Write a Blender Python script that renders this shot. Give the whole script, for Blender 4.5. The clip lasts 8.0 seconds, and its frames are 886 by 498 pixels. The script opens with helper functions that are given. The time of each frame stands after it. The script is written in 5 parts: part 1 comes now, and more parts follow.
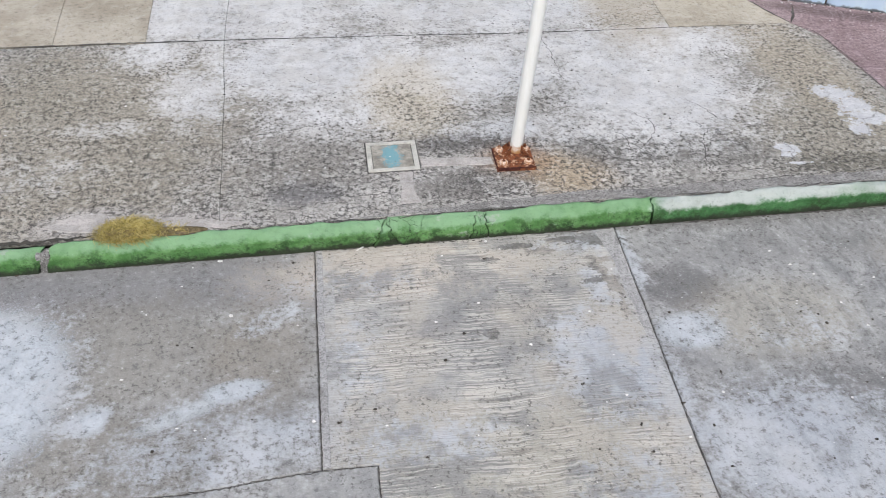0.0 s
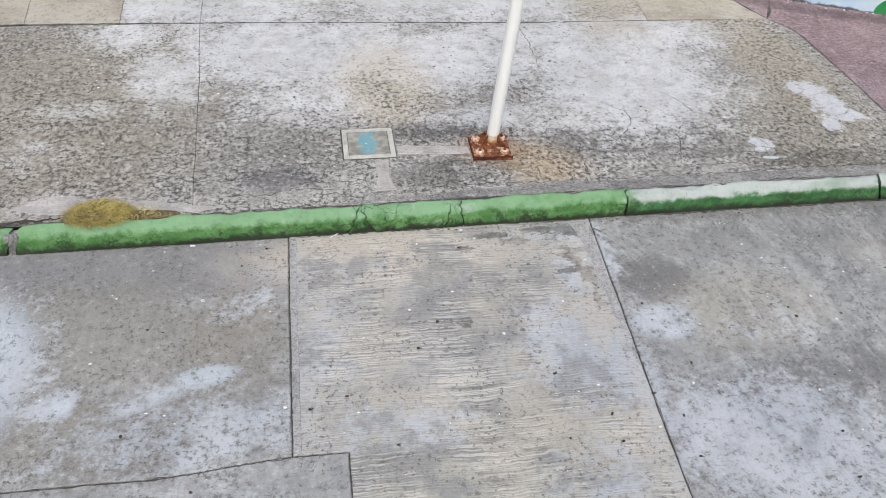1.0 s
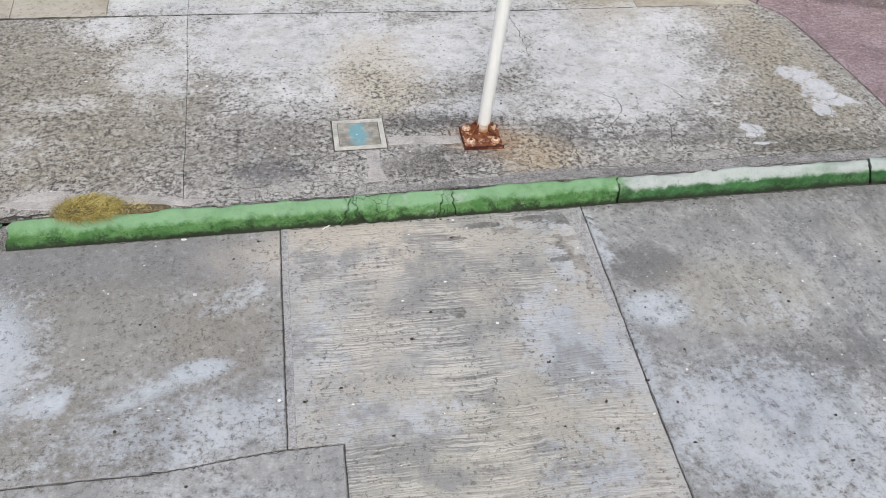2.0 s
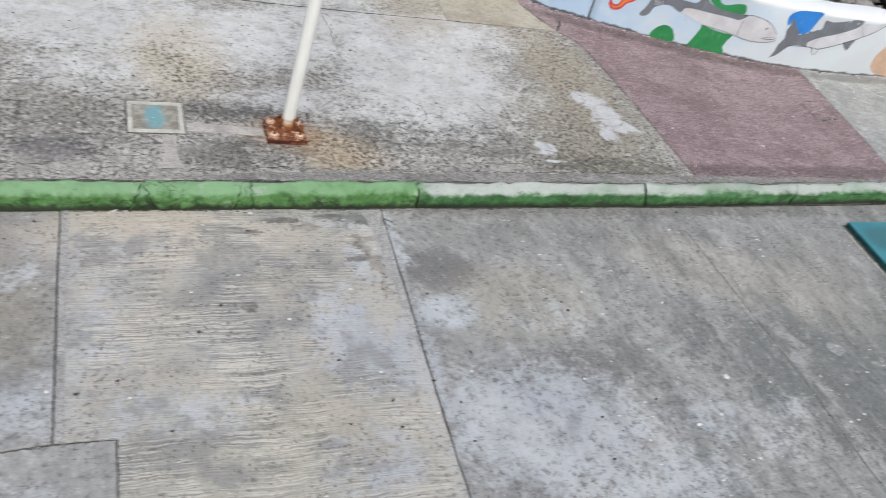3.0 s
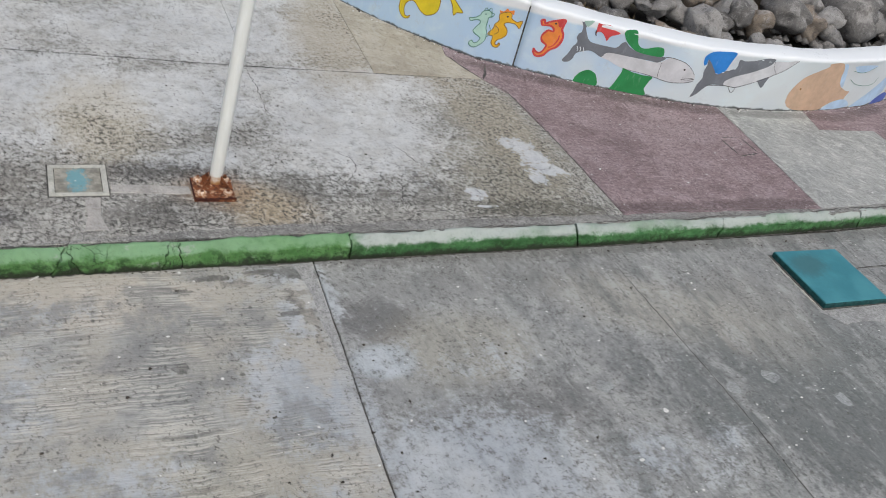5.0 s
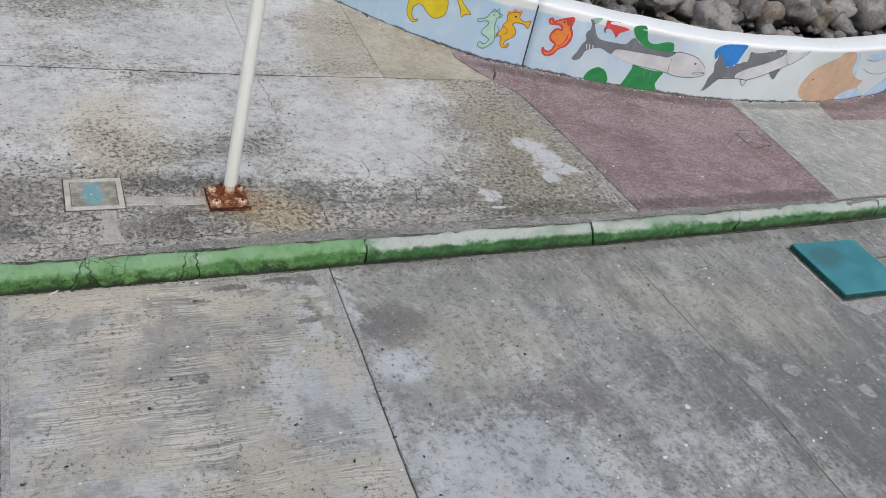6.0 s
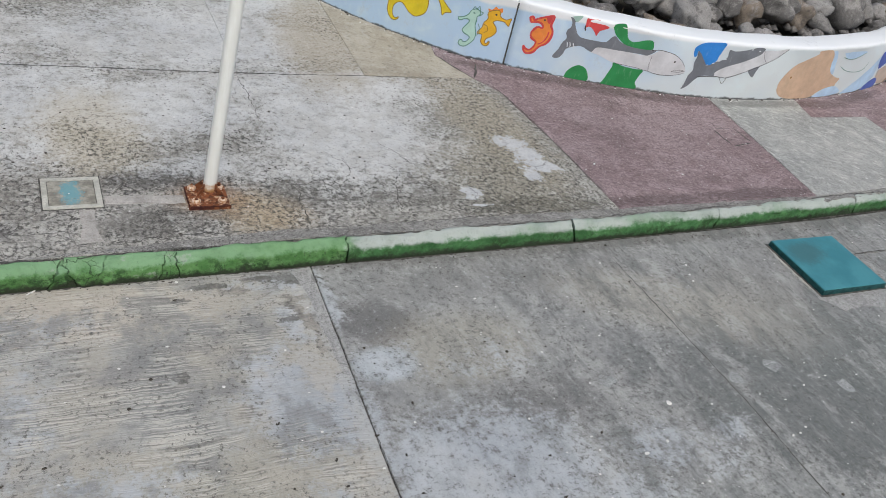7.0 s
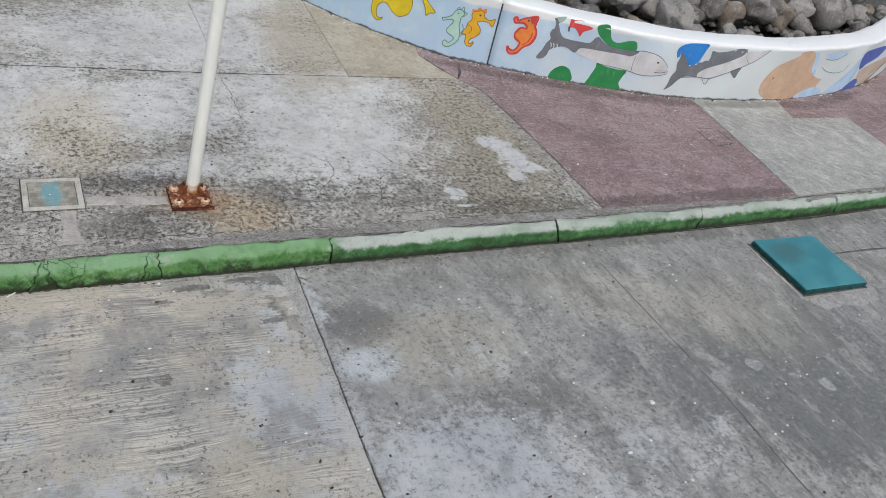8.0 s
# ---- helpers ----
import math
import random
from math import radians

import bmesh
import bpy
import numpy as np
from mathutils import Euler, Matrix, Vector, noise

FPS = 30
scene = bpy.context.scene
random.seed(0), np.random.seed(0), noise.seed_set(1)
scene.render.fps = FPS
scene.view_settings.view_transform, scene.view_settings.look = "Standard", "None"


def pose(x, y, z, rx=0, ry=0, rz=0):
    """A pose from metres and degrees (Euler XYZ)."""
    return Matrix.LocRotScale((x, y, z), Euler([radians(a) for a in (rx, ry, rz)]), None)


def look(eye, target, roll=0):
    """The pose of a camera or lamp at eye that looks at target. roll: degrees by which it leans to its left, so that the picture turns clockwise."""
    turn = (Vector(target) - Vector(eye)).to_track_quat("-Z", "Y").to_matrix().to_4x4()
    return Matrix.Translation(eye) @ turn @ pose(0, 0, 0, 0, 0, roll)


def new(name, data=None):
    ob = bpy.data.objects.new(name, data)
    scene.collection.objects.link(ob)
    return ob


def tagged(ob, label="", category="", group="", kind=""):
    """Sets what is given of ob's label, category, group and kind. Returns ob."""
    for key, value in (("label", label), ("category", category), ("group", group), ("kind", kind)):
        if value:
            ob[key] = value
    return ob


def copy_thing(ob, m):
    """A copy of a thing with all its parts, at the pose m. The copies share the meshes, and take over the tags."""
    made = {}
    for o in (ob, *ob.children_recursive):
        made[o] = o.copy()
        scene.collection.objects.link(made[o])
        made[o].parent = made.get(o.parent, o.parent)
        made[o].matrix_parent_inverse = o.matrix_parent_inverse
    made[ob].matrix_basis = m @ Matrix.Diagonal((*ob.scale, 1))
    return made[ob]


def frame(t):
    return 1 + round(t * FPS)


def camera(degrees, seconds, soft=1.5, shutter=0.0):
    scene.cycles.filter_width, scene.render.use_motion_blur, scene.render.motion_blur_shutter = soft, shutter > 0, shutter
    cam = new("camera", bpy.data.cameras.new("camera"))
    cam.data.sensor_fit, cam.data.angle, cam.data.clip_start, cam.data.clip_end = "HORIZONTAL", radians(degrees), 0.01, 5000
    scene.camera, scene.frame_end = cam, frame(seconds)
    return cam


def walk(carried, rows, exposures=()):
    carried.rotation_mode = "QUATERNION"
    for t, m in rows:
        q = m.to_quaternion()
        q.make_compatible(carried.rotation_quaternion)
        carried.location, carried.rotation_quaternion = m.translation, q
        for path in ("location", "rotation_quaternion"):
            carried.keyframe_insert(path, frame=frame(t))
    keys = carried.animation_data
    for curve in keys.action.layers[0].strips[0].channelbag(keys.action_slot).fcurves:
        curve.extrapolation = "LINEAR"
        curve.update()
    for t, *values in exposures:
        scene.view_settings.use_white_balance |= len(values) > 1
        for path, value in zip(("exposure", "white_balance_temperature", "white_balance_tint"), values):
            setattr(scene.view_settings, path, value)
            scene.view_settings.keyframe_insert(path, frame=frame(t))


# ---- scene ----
cam = camera(54.4, 8.0, soft=0.8, shutter=0.5)
PATH = [
    (0, (-1.749, -4.318, 3.69), (-1.549, -2.816, 2.384), 1.0),
    (0.5, (-1.743, -4.322, 3.697), (-1.502, -2.837, 2.379), 2.8),
    (1, (-1.741, -4.323, 3.671), (-1.487, -2.842, 2.351), 3.3),
    (1.2, (-1.741, -4.321, 3.67), (-1.481, -2.84, 2.344), 3.33),
    (2.3, (-1.738, -4.313, 3.668), (-1.467, -2.857, 2.33), 2.91),
    (2.5, (-1.738, -4.311, 3.667), (-1.466, -2.855, 2.323), 2.9),
    (2.7, (-1.737, -4.3, 3.679), (-1.43, -2.856, 2.33), 4.8),
    (2.8, (-1.752, -4.301, 3.676), (-1.312, -2.877, 2.343), 9.6),
    (2.9, (-1.739, -4.318, 3.67), (-1.096, -2.934, 2.377), 15.7),
    (3, (-1.71, -4.354, 3.649), (-1.0, -2.979, 2.383), 17.4),
    (3.5, (-1.667, -4.374, 3.627), (-0.849, -3.027, 2.396), 20.4),
    (4, (-1.649, -4.38, 3.621), (-0.803, -3.04, 2.402), 20.7),
    (4.5, (-1.663, -4.369, 3.621), (-0.789, -3.026, 2.423), 20.6),
    (5, (-1.639, -4.383, 3.642), (-0.808, -2.97, 2.496), 16.3),
    (5.2, (-1.64, -4.381, 3.642), (-0.828, -2.968, 2.503), 15.44),
    (6.3, (-1.649, -4.372, 3.639), (-0.847, -2.949, 2.493), 13.71),
    (6.5, (-1.65, -4.37, 3.639), (-0.84, -2.947, 2.49), 13.8),
    (7, (-1.643, -4.372, 3.628), (-0.803, -2.962, 2.486), 14.5),
    (7.5, (-1.637, -4.375, 3.63), (-0.773, -2.975, 2.493), 14.9),
    (8, (-1.632, -4.375, 3.633), (-0.762, -2.977, 2.498), 15.0),
]
walk(cam, [(t, look(eye, target, roll)) for t, eye, target, roll in PATH],
     [(0, 0.33, 6300, 10), (2.5, 0.28, 6400, 9), (3.0, 0.23, 6400, 8), (3.5, -0.07, 6400, 7), (8, -0.05, 6400, 7)])

# ---- light: an overcast sky ----
world = bpy.data.worlds.new("overcast_sky")
scene.world = world
world.use_nodes = True
wn = world.node_tree
sky = wn.nodes.new("ShaderNodeTexSky")
sky.sky_type, sky.sun_disc = "NISHITA", False
sky.sun_elevation, sky.sun_rotation = radians(59), radians(188)
sky.air_density, sky.dust_density, sky.ozone_density = 1.0, 4.0, 1.0
wn.links.new(sky.outputs[0], wn.nodes["Background"].inputs[0])
wn.nodes["Background"].inputs[1].default_value = 0.115
sun = new("sun", bpy.data.lights.new("sun", "SUN"))
sun.data.energy, sun.data.angle, sun.data.color = 1.6, radians(60), (1.0, 0.985, 0.96)
sun.matrix_world = look((-1.0, -6.5, 11), (0, 0, 0))

# ---- material helpers ----


class Nodes:
    """A short way to write a node material."""

    def __init__(self, name, rough=0.85):
        self.mat = bpy.data.materials.new(name)
        self.mat.use_nodes = True
        self.t = self.mat.node_tree
        self.b = self.t.nodes["Principled BSDF"]
        self.b.inputs["Roughness"].default_value = rough
        self.b.inputs["Specular IOR Level"].default_value = 0.3
        self.pos = self.n("ShaderNodeNewGeometry").outputs["Position"]

    def n(self, kind, **sets):
        node = self.t.nodes.new(kind)
        for key, value in sets.items():
            setattr(node, key, value)
        return node

    def put(self, socket, value):
        if isinstance(value, bpy.types.NodeSocket):
            self.t.links.new(value, socket)
        elif isinstance(value, (tuple, list)) and len(value) == 3 and socket.type == "RGBA":
            socket.default_value = (*value, 1)
        else:
            socket.default_value = value

    def math(self, op, a, b=0.0, c=0.0):
        node = self.n("ShaderNodeMath", operation=op)
        for socket, value in zip(node.inputs, (a, b, c)):
            self.put(socket, value)
        return node.outputs[0]

    def vec(self, op, a, b=(0, 0, 0)):
        node = self.n("ShaderNodeVectorMath", operation=op)
        self.put(node.inputs[0], a)
        self.put(node.inputs[1], b)
        return node.outputs["Value"] if op in ("LENGTH", "DISTANCE") else node.outputs[0]

    def noise(self, scale, detail=4.0, rough=0.6, at=None, stretch=None, distort=0.0):
        node = self.n("ShaderNodeTexNoise")
        v = at or self.pos
        if stretch:
            v = self.vec("MULTIPLY", v, stretch)
        self.put(node.inputs["Vector"], v)
        for key, value in (("Scale", scale), ("Detail", detail), ("Roughness", rough), ("Distortion", distort)):
            node.inputs[key].default_value = value
        return node.outputs["Fac"]

    def ramp(self, x, a, b, lo=0.0, hi=1.0, smooth=True):
        node = self.n("ShaderNodeMapRange", interpolation_type="SMOOTHSTEP" if smooth else "LINEAR")
        for socket, value in zip(node.inputs[:5], (x, a, b, lo, hi)):
            self.put(socket, value)
        return node.outputs[0]

    def mix(self, fac, a, b, mode="MIX"):
        node = self.n("ShaderNodeMix", data_type="RGBA", blend_type=mode)
        self.put(node.inputs[0], fac)
        self.put(node.inputs[6], a)
        self.put(node.inputs[7], b)
        return node.outputs[2]

    def cells(self, scale, feature="F1", at=None):
        node = self.n("ShaderNodeTexVoronoi", feature=feature)
        self.put(node.inputs["Vector"], at or self.pos)
        node.inputs["Scale"].default_value = scale
        return node.outputs["Distance"]

    def z(self):
        node = self.n("ShaderNodeSeparateXYZ")
        self.put(node.inputs[0], self.pos)
        return node.outputs[2]

    def x(self):
        node = self.n("ShaderNodeSeparateXYZ")
        self.put(node.inputs[0], self.pos)
        return node.outputs[0]

    def y(self):
        node = self.n("ShaderNodeSeparateXYZ")
        self.put(node.inputs[0], self.pos)
        return node.outputs[1]

    def patch(self, x, y, rx, ry, turn=0.0, edge=None, soft=0.25):
        """1 inside an uneven blot round (x, y), 0 outside."""
        node = self.n("ShaderNodeMapping", vector_type="TEXTURE")
        self.put(node.inputs[0], self.pos)
        node.inputs["Location"].default_value = (x, y, 0)
        node.inputs["Rotation"].default_value = (0, 0, radians(turn))
        node.inputs["Scale"].default_value = (rx, ry, 50)
        d = self.vec("LENGTH", node.outputs[0])
        if edge:
            d = self.math("ADD", d, edge)
        return self.ramp(d, 1.0 + soft / 2, 1.0 - soft / 2)

    def bump(self, height, strength=0.4, distance=0.01, under=None):
        node = self.n("ShaderNodeBump")
        node.inputs["Strength"].default_value = strength
        node.inputs["Distance"].default_value = distance
        self.put(node.inputs["Height"], height)
        if under:
            self.put(node.inputs["Normal"], under)
        return node.outputs[0]

    def done(self, colour, normal=None, rough=None):
        self.put(self.b.inputs["Base Color"], colour)
        if normal:
            self.put(self.b.inputs["Normal"], normal)
        if rough is not None:
            self.put(self.b.inputs["Roughness"], rough)
        return self.mat


def edge_noise(m, amount=0.9):
    """An uneven offset for the rims of blots, coarse and fine."""
    a = m.math("SUBTRACT", m.noise(3.2, 5, 0.65), 0.5)
    b = m.math("SUBTRACT", m.noise(28, 4, 0.7), 0.5)
    return m.math("ADD", m.math("MULTIPLY", a, amount * 1.7), m.math("MULTIPLY", b, amount * 0.9))


def scale_colour(m, colour, k):
    node = m.n("ShaderNodeVectorMath", operation="SCALE")
    m.put(node.inputs[0], colour)
    m.put(node.inputs["Scale"], k)
    return node.outputs[0]


# ---- materials ----
BLUE_GREY, PALE, TAN, DARK, BROWN = (0.40, 0.425, 0.455), (0.49, 0.51, 0.53), (0.40, 0.37, 0.295), (0.14, 0.135, 0.13), (0.25, 0.23, 0.19)
# x, y, radius along, radius across, turn, strength
ROAD_PALE_A = (
    (-3.85, -1.0, 0.52, 0.58, 8, 0.9), (-2.55, -1.52, 0.75, 0.26, 6, 0.62), (-2.44, -1.13, 0.20, 0.08, 12, 0.9),
    (-3.22, -1.26, 0.13, 0.11, 30, 0.9), (-2.85, -1.30, 0.38, 0.10, 25, 0.42), (-2.3, -0.62, 0.25, 0.10, 30, 0.5),
    (-3.4, -2.2, 1.0, 0.3, 0, 0.42), (-2.4, -2.1, 0.5, 0.25, 0, 0.6), (-0.33, -1.15, 0.34, 0.42, 20, 0.95),
    (-1.45, -1.58, 0.45, 0.18, 0, 0.58), (-0.45, -2.0, 0.3, 0.3, 0, 0.62), (-1.8, -1.0, 0.2, 0.35, 0, 0.48),
)
ROAD_PALE_B = (
    (-1.75, -0.35, 0.38, 0.14, 0, 0.5), (0.20, -0.95, 0.22, 0.15, 0, 0.78), (0.55, -1.85, 0.66, 0.46, -8, 0.85),
    (1.65, -1.92, 0.34, 0.20, 0, 0.55), (1.1, -2.3, 0.5, 0.3, 0, 0.6), (-0.05, -1.45, 0.14, 0.6, 3, 0.62),
    (-0.08, -0.25, 0.13, 0.34, 8, 0.9), (-0.2, -0.55, 0.14, 0.22, 10, 0.75), (-0.3, -0.1, 0.3, 0.1, 0, 0.6),
    (0.85, -1.05, 0.35, 0.2, 10, 0.42),
)
ROAD_PALE_C = ((2.2, -1.9, 0.18, 0.12, 0, 0.55), (2.0, -2.1, 0.25, 0.15, 0, 0.4))
ROAD_PALE = ROAD_PALE_A + ROAD_PALE_B + ROAD_PALE_C
ROAD_SKINS = ((-4.05, -1.0, 0.62, 0.66, 4, 0.75, 0.6), (-2.47, -1.13, 0.15, 0.062, 4, 0.5, 0.7), (-3.20, -1.27, 0.065, 0.062, 20, 0.7, 0.8), (-2.73, -1.27, 0.22, 0.05, 24, 0.5, 1.2), (0.20, -0.97, 0.20, 0.14, 0, 0.4, 0.8))
ROAD_CHIPS = ((-0.30, -0.06, 0.22, 0.03, 0), (-0.14, -0.28, 0.14, 0.035, 5), (-0.09, -0.56, 0.05, 0.16, 8), (-0.26, -0.47, 0.10, 0.03, 10), (-0.12, -0.72, 0.04, 0.10, 0), (-0.70, -0.10, 0.12, 0.025, 0), (-0.22, -0.33, 0.05, 0.10, 20), (-0.10, -0.10, 0.16, 0.05, 0), (-0.16, -0.50, 0.05, 0.12, 10), (-0.05, -0.42, 0.03, 0.25, 5), (-0.55, -0.16, 0.10, 0.04, 0), (-0.9, -0.22, 0.06, 0.03, 0), (-1.0, -0.86, 0.05, 0.04, 0))
ROAD_TONES_A = (
    (3.2, 0.05, 3.2, 0.10, 1, (0.15, 0.145, 0.135), 0.6), (3.3, -0.55, 0.7, 0.3, -20, (0.26, 0.255, 0.24), 0.6), (4.2, -1.6, 1.6, 1.1, 0, (0.20, 0.208, 0.198), 0.45),
    (2.0, -2.8, 1.6, 0.5, -10, (0.195, 0.205, 0.195), 0.55), (4.3, -0.5, 1.3, 0.5, 0, (0.25, 0.245, 0.235), 0.5), (1.7, -0.2, 0.9, 0.2, 0, (0.22, 0.215, 0.205), 0.5),
    (-3.1, -0.22, 1.4, 0.30, 0, (0.20, 0.195, 0.195), 0.75), (-3.2, -0.80, 0.9, 0.45, 0, BROWN, 0.6), (-3.05, -1.52, 0.55, 0.24, 0, BROWN, 0.6),
)
ROAD_TONES_B = (
    (-2.3, -0.85, 0.3, 0.4, 0, (0.27, 0.24, 0.19), 0.5), (-1.5, -0.25, 0.85, 0.24, 0, (0.54, 0.48, 0.40), 0.75), (-1.05, -1.75, 0.7, 0.4, 0, TAN, 0.6),
    (-0.55, -0.75, 0.5, 0.4, 0, (0.36, 0.33, 0.27), 0.4), (-1.05, -0.75, 0.45, 0.13, 12, (0.22, 0.21, 0.20), 0.45), (0.27, -0.58, 0.28, 0.20, -10, DARK, 0.8),
    (0.75, -0.88, 0.5, 0.32, 0, TAN, 0.5), (1.15, -1.42, 0.34, 0.22, 0, DARK, 0.5), (0.95, -0.3, 1.0, 0.2, 0, (0.24, 0.235, 0.22), 0.5),
)
ROAD_TONES_C = (
    (2.9, -1.85, 1.1, 0.55, -35, (0.125, 0.133, 0.127), 0.65), (3.6, -1.35, 0.7, 0.45, -40, (0.152, 0.162, 0.152), 0.6), (2.5, -0.70, 0.8, 0.32, -20, (0.38, 0.355, 0.30), 0.6),
    (3.3, -0.9, 0.5, 0.5, -40, (0.37, 0.35, 0.31), 0.45), (2.0, -1.2, 0.5, 0.3, -20, (0.2, 0.2, 0.195), 0.4),
)
ROAD_TONES = ROAD_TONES_A + ROAD_TONES_B + ROAD_TONES_C
PAVE_CRUST_A = (
    (-3.1, 3.6, 0.5, 0.95, 0, 1.0), (0.70, 1.60, 0.80, 0.85, 0, 1.0),
    (0.6, 2.35, 1.4, 0.35, 0, 0.9), (-1.95, 2.2, 1.0, 0.6, 0, 0.95), (-2.9, 1.75, 0.32, 0.50, 15, 0.78),
    (-0.55, 2.0, 0.8, 0.55, 0, 0.85), (-0.62, 1.10, 0.55, 0.16, 5, 0.72), (0.1, 1.05, 0.5, 0.25, 0, 0.62),
    (1.0, 0.9, 0.5, 0.3, 0, 0.5), (-1.9, 1.45, 0.6, 0.4, 0, 0.55), (-0.2, 3.3, 1.7, 0.75, 0, 0.95),
)
PAVE_CRUST_B = (
    (-2.55, 3.25, 0.95, 0.7, 0, 0.95), (-3.3, 2.5, 0.4, 0.3, 0, 0.6), (0.5, 4.4, 1.6, 0.8, 0, 0.8),
    (-4.0, 0.8, 0.5, 0.3, 0, 0.4), (-3.5, 1.35, 0.35, 0.12, 0, 0.55), (-2.15, 0.62, 0.15, 0.1, 0, 0.5),
)
PAVE_CRUST = PAVE_CRUST_A + PAVE_CRUST_B
PAVE_TINTS = (
    (1.0, 3.35, 0.45, 1.1, -8, (0.42, 0.37, 0.285), 0.75), (2.08, 1.8, 0.30, 0.9, 8, (0.45, 0.40, 0.315), 0.4), (-1.27, 1.65, 0.35, 0.6, 0, (0.60, 0.53, 0.40), 0.4),
)
PAVE_SPLASH = ((2.15, 1.33, 0.12, 0.10, -20), (2.23, 1.14, 0.10, 0.16, 15), (2.27, 0.95, 0.16, 0.11, -10), (2.11, 0.82, 0.07, 0.09, 0), (1.44, 0.62, 0.075, 0.055, -10), (1.42, 0.53, 0.05, 0.03, 0), (1.45, 0.42, 0.09, 0.02, 0))
PAVE_TONES_A = (
    (-1.27, 1.60, 0.42, 0.65, 0, (0.56, 0.50, 0.38), 0.45), (1.75, 3.35, 0.85, 0.95, -40, (0.43, 0.37, 0.275), 0.8),
    (2.08, 1.8, 0.36, 0.95, 8, (0.40, 0.355, 0.27), 0.75), (1.9, 0.85, 0.6, 0.55, 0, (0.35, 0.315, 0.235), 0.6), (-3.8, 1.3, 1.2, 1.4, 0, (0.37, 0.325, 0.235), 0.6),
    (-0.25, 0.48, 0.34, 0.24, -12, (0.50, 0.39, 0.25), 0.75), (-0.585, 0.67, 0.26, 0.24, 0, (0.33, 0.17, 0.07), 0.5), (-3.50, 0.25, 0.30, 0.13, 12, (0.50, 0.47, 0.435), 0.85), (-2.80, 0.20, 0.38, 0.09, -3, (0.47, 0.44, 0.405), 0.8),
)
PAVE_TONES_B = (
    (-2.05, 0.42, 0.26, 0.12, 0, (0.12, 0.12, 0.13), 0.6), (-0.95, 0.93, 0.40, 0.12, 0, (0.11, 0.105, 0.10), 0.75), (-0.95, 0.42, 0.45, 0.18, 0, (0.15, 0.14, 0.125), 0.55),
    (0.15, 0.72, 0.32, 0.24, 0, (0.16, 0.155, 0.14), 0.55), (0.8, 0.62, 0.5, 0.2, 0, (0.18, 0.175, 0.155), 0.5), (1.9, 0.38, 0.7, 0.12, 0, (0.16, 0.15, 0.11), 0.6),
    (-2.0, 1.0, 0.6, 0.5, 0, (0.24, 0.22, 0.19), 0.35),
)
PAVE_TONES = PAVE_TONES_A + PAVE_TONES_B


def field(m, blots):
    """The strongest of many soft blots at each place."""
    out = 0.0
    for x, y, rx, ry, turn, k in blots:
        out = m.math("MAXIMUM", out, m.math("MULTIPLY", m.patch(x, y, rx, ry, turn, None, 1.3), k))
    return out


def spread(m, x, by):
    """A noise round 0, by times as strong."""
    return m.math("MULTIPLY", m.math("SUBTRACT", x, 0.5), by)


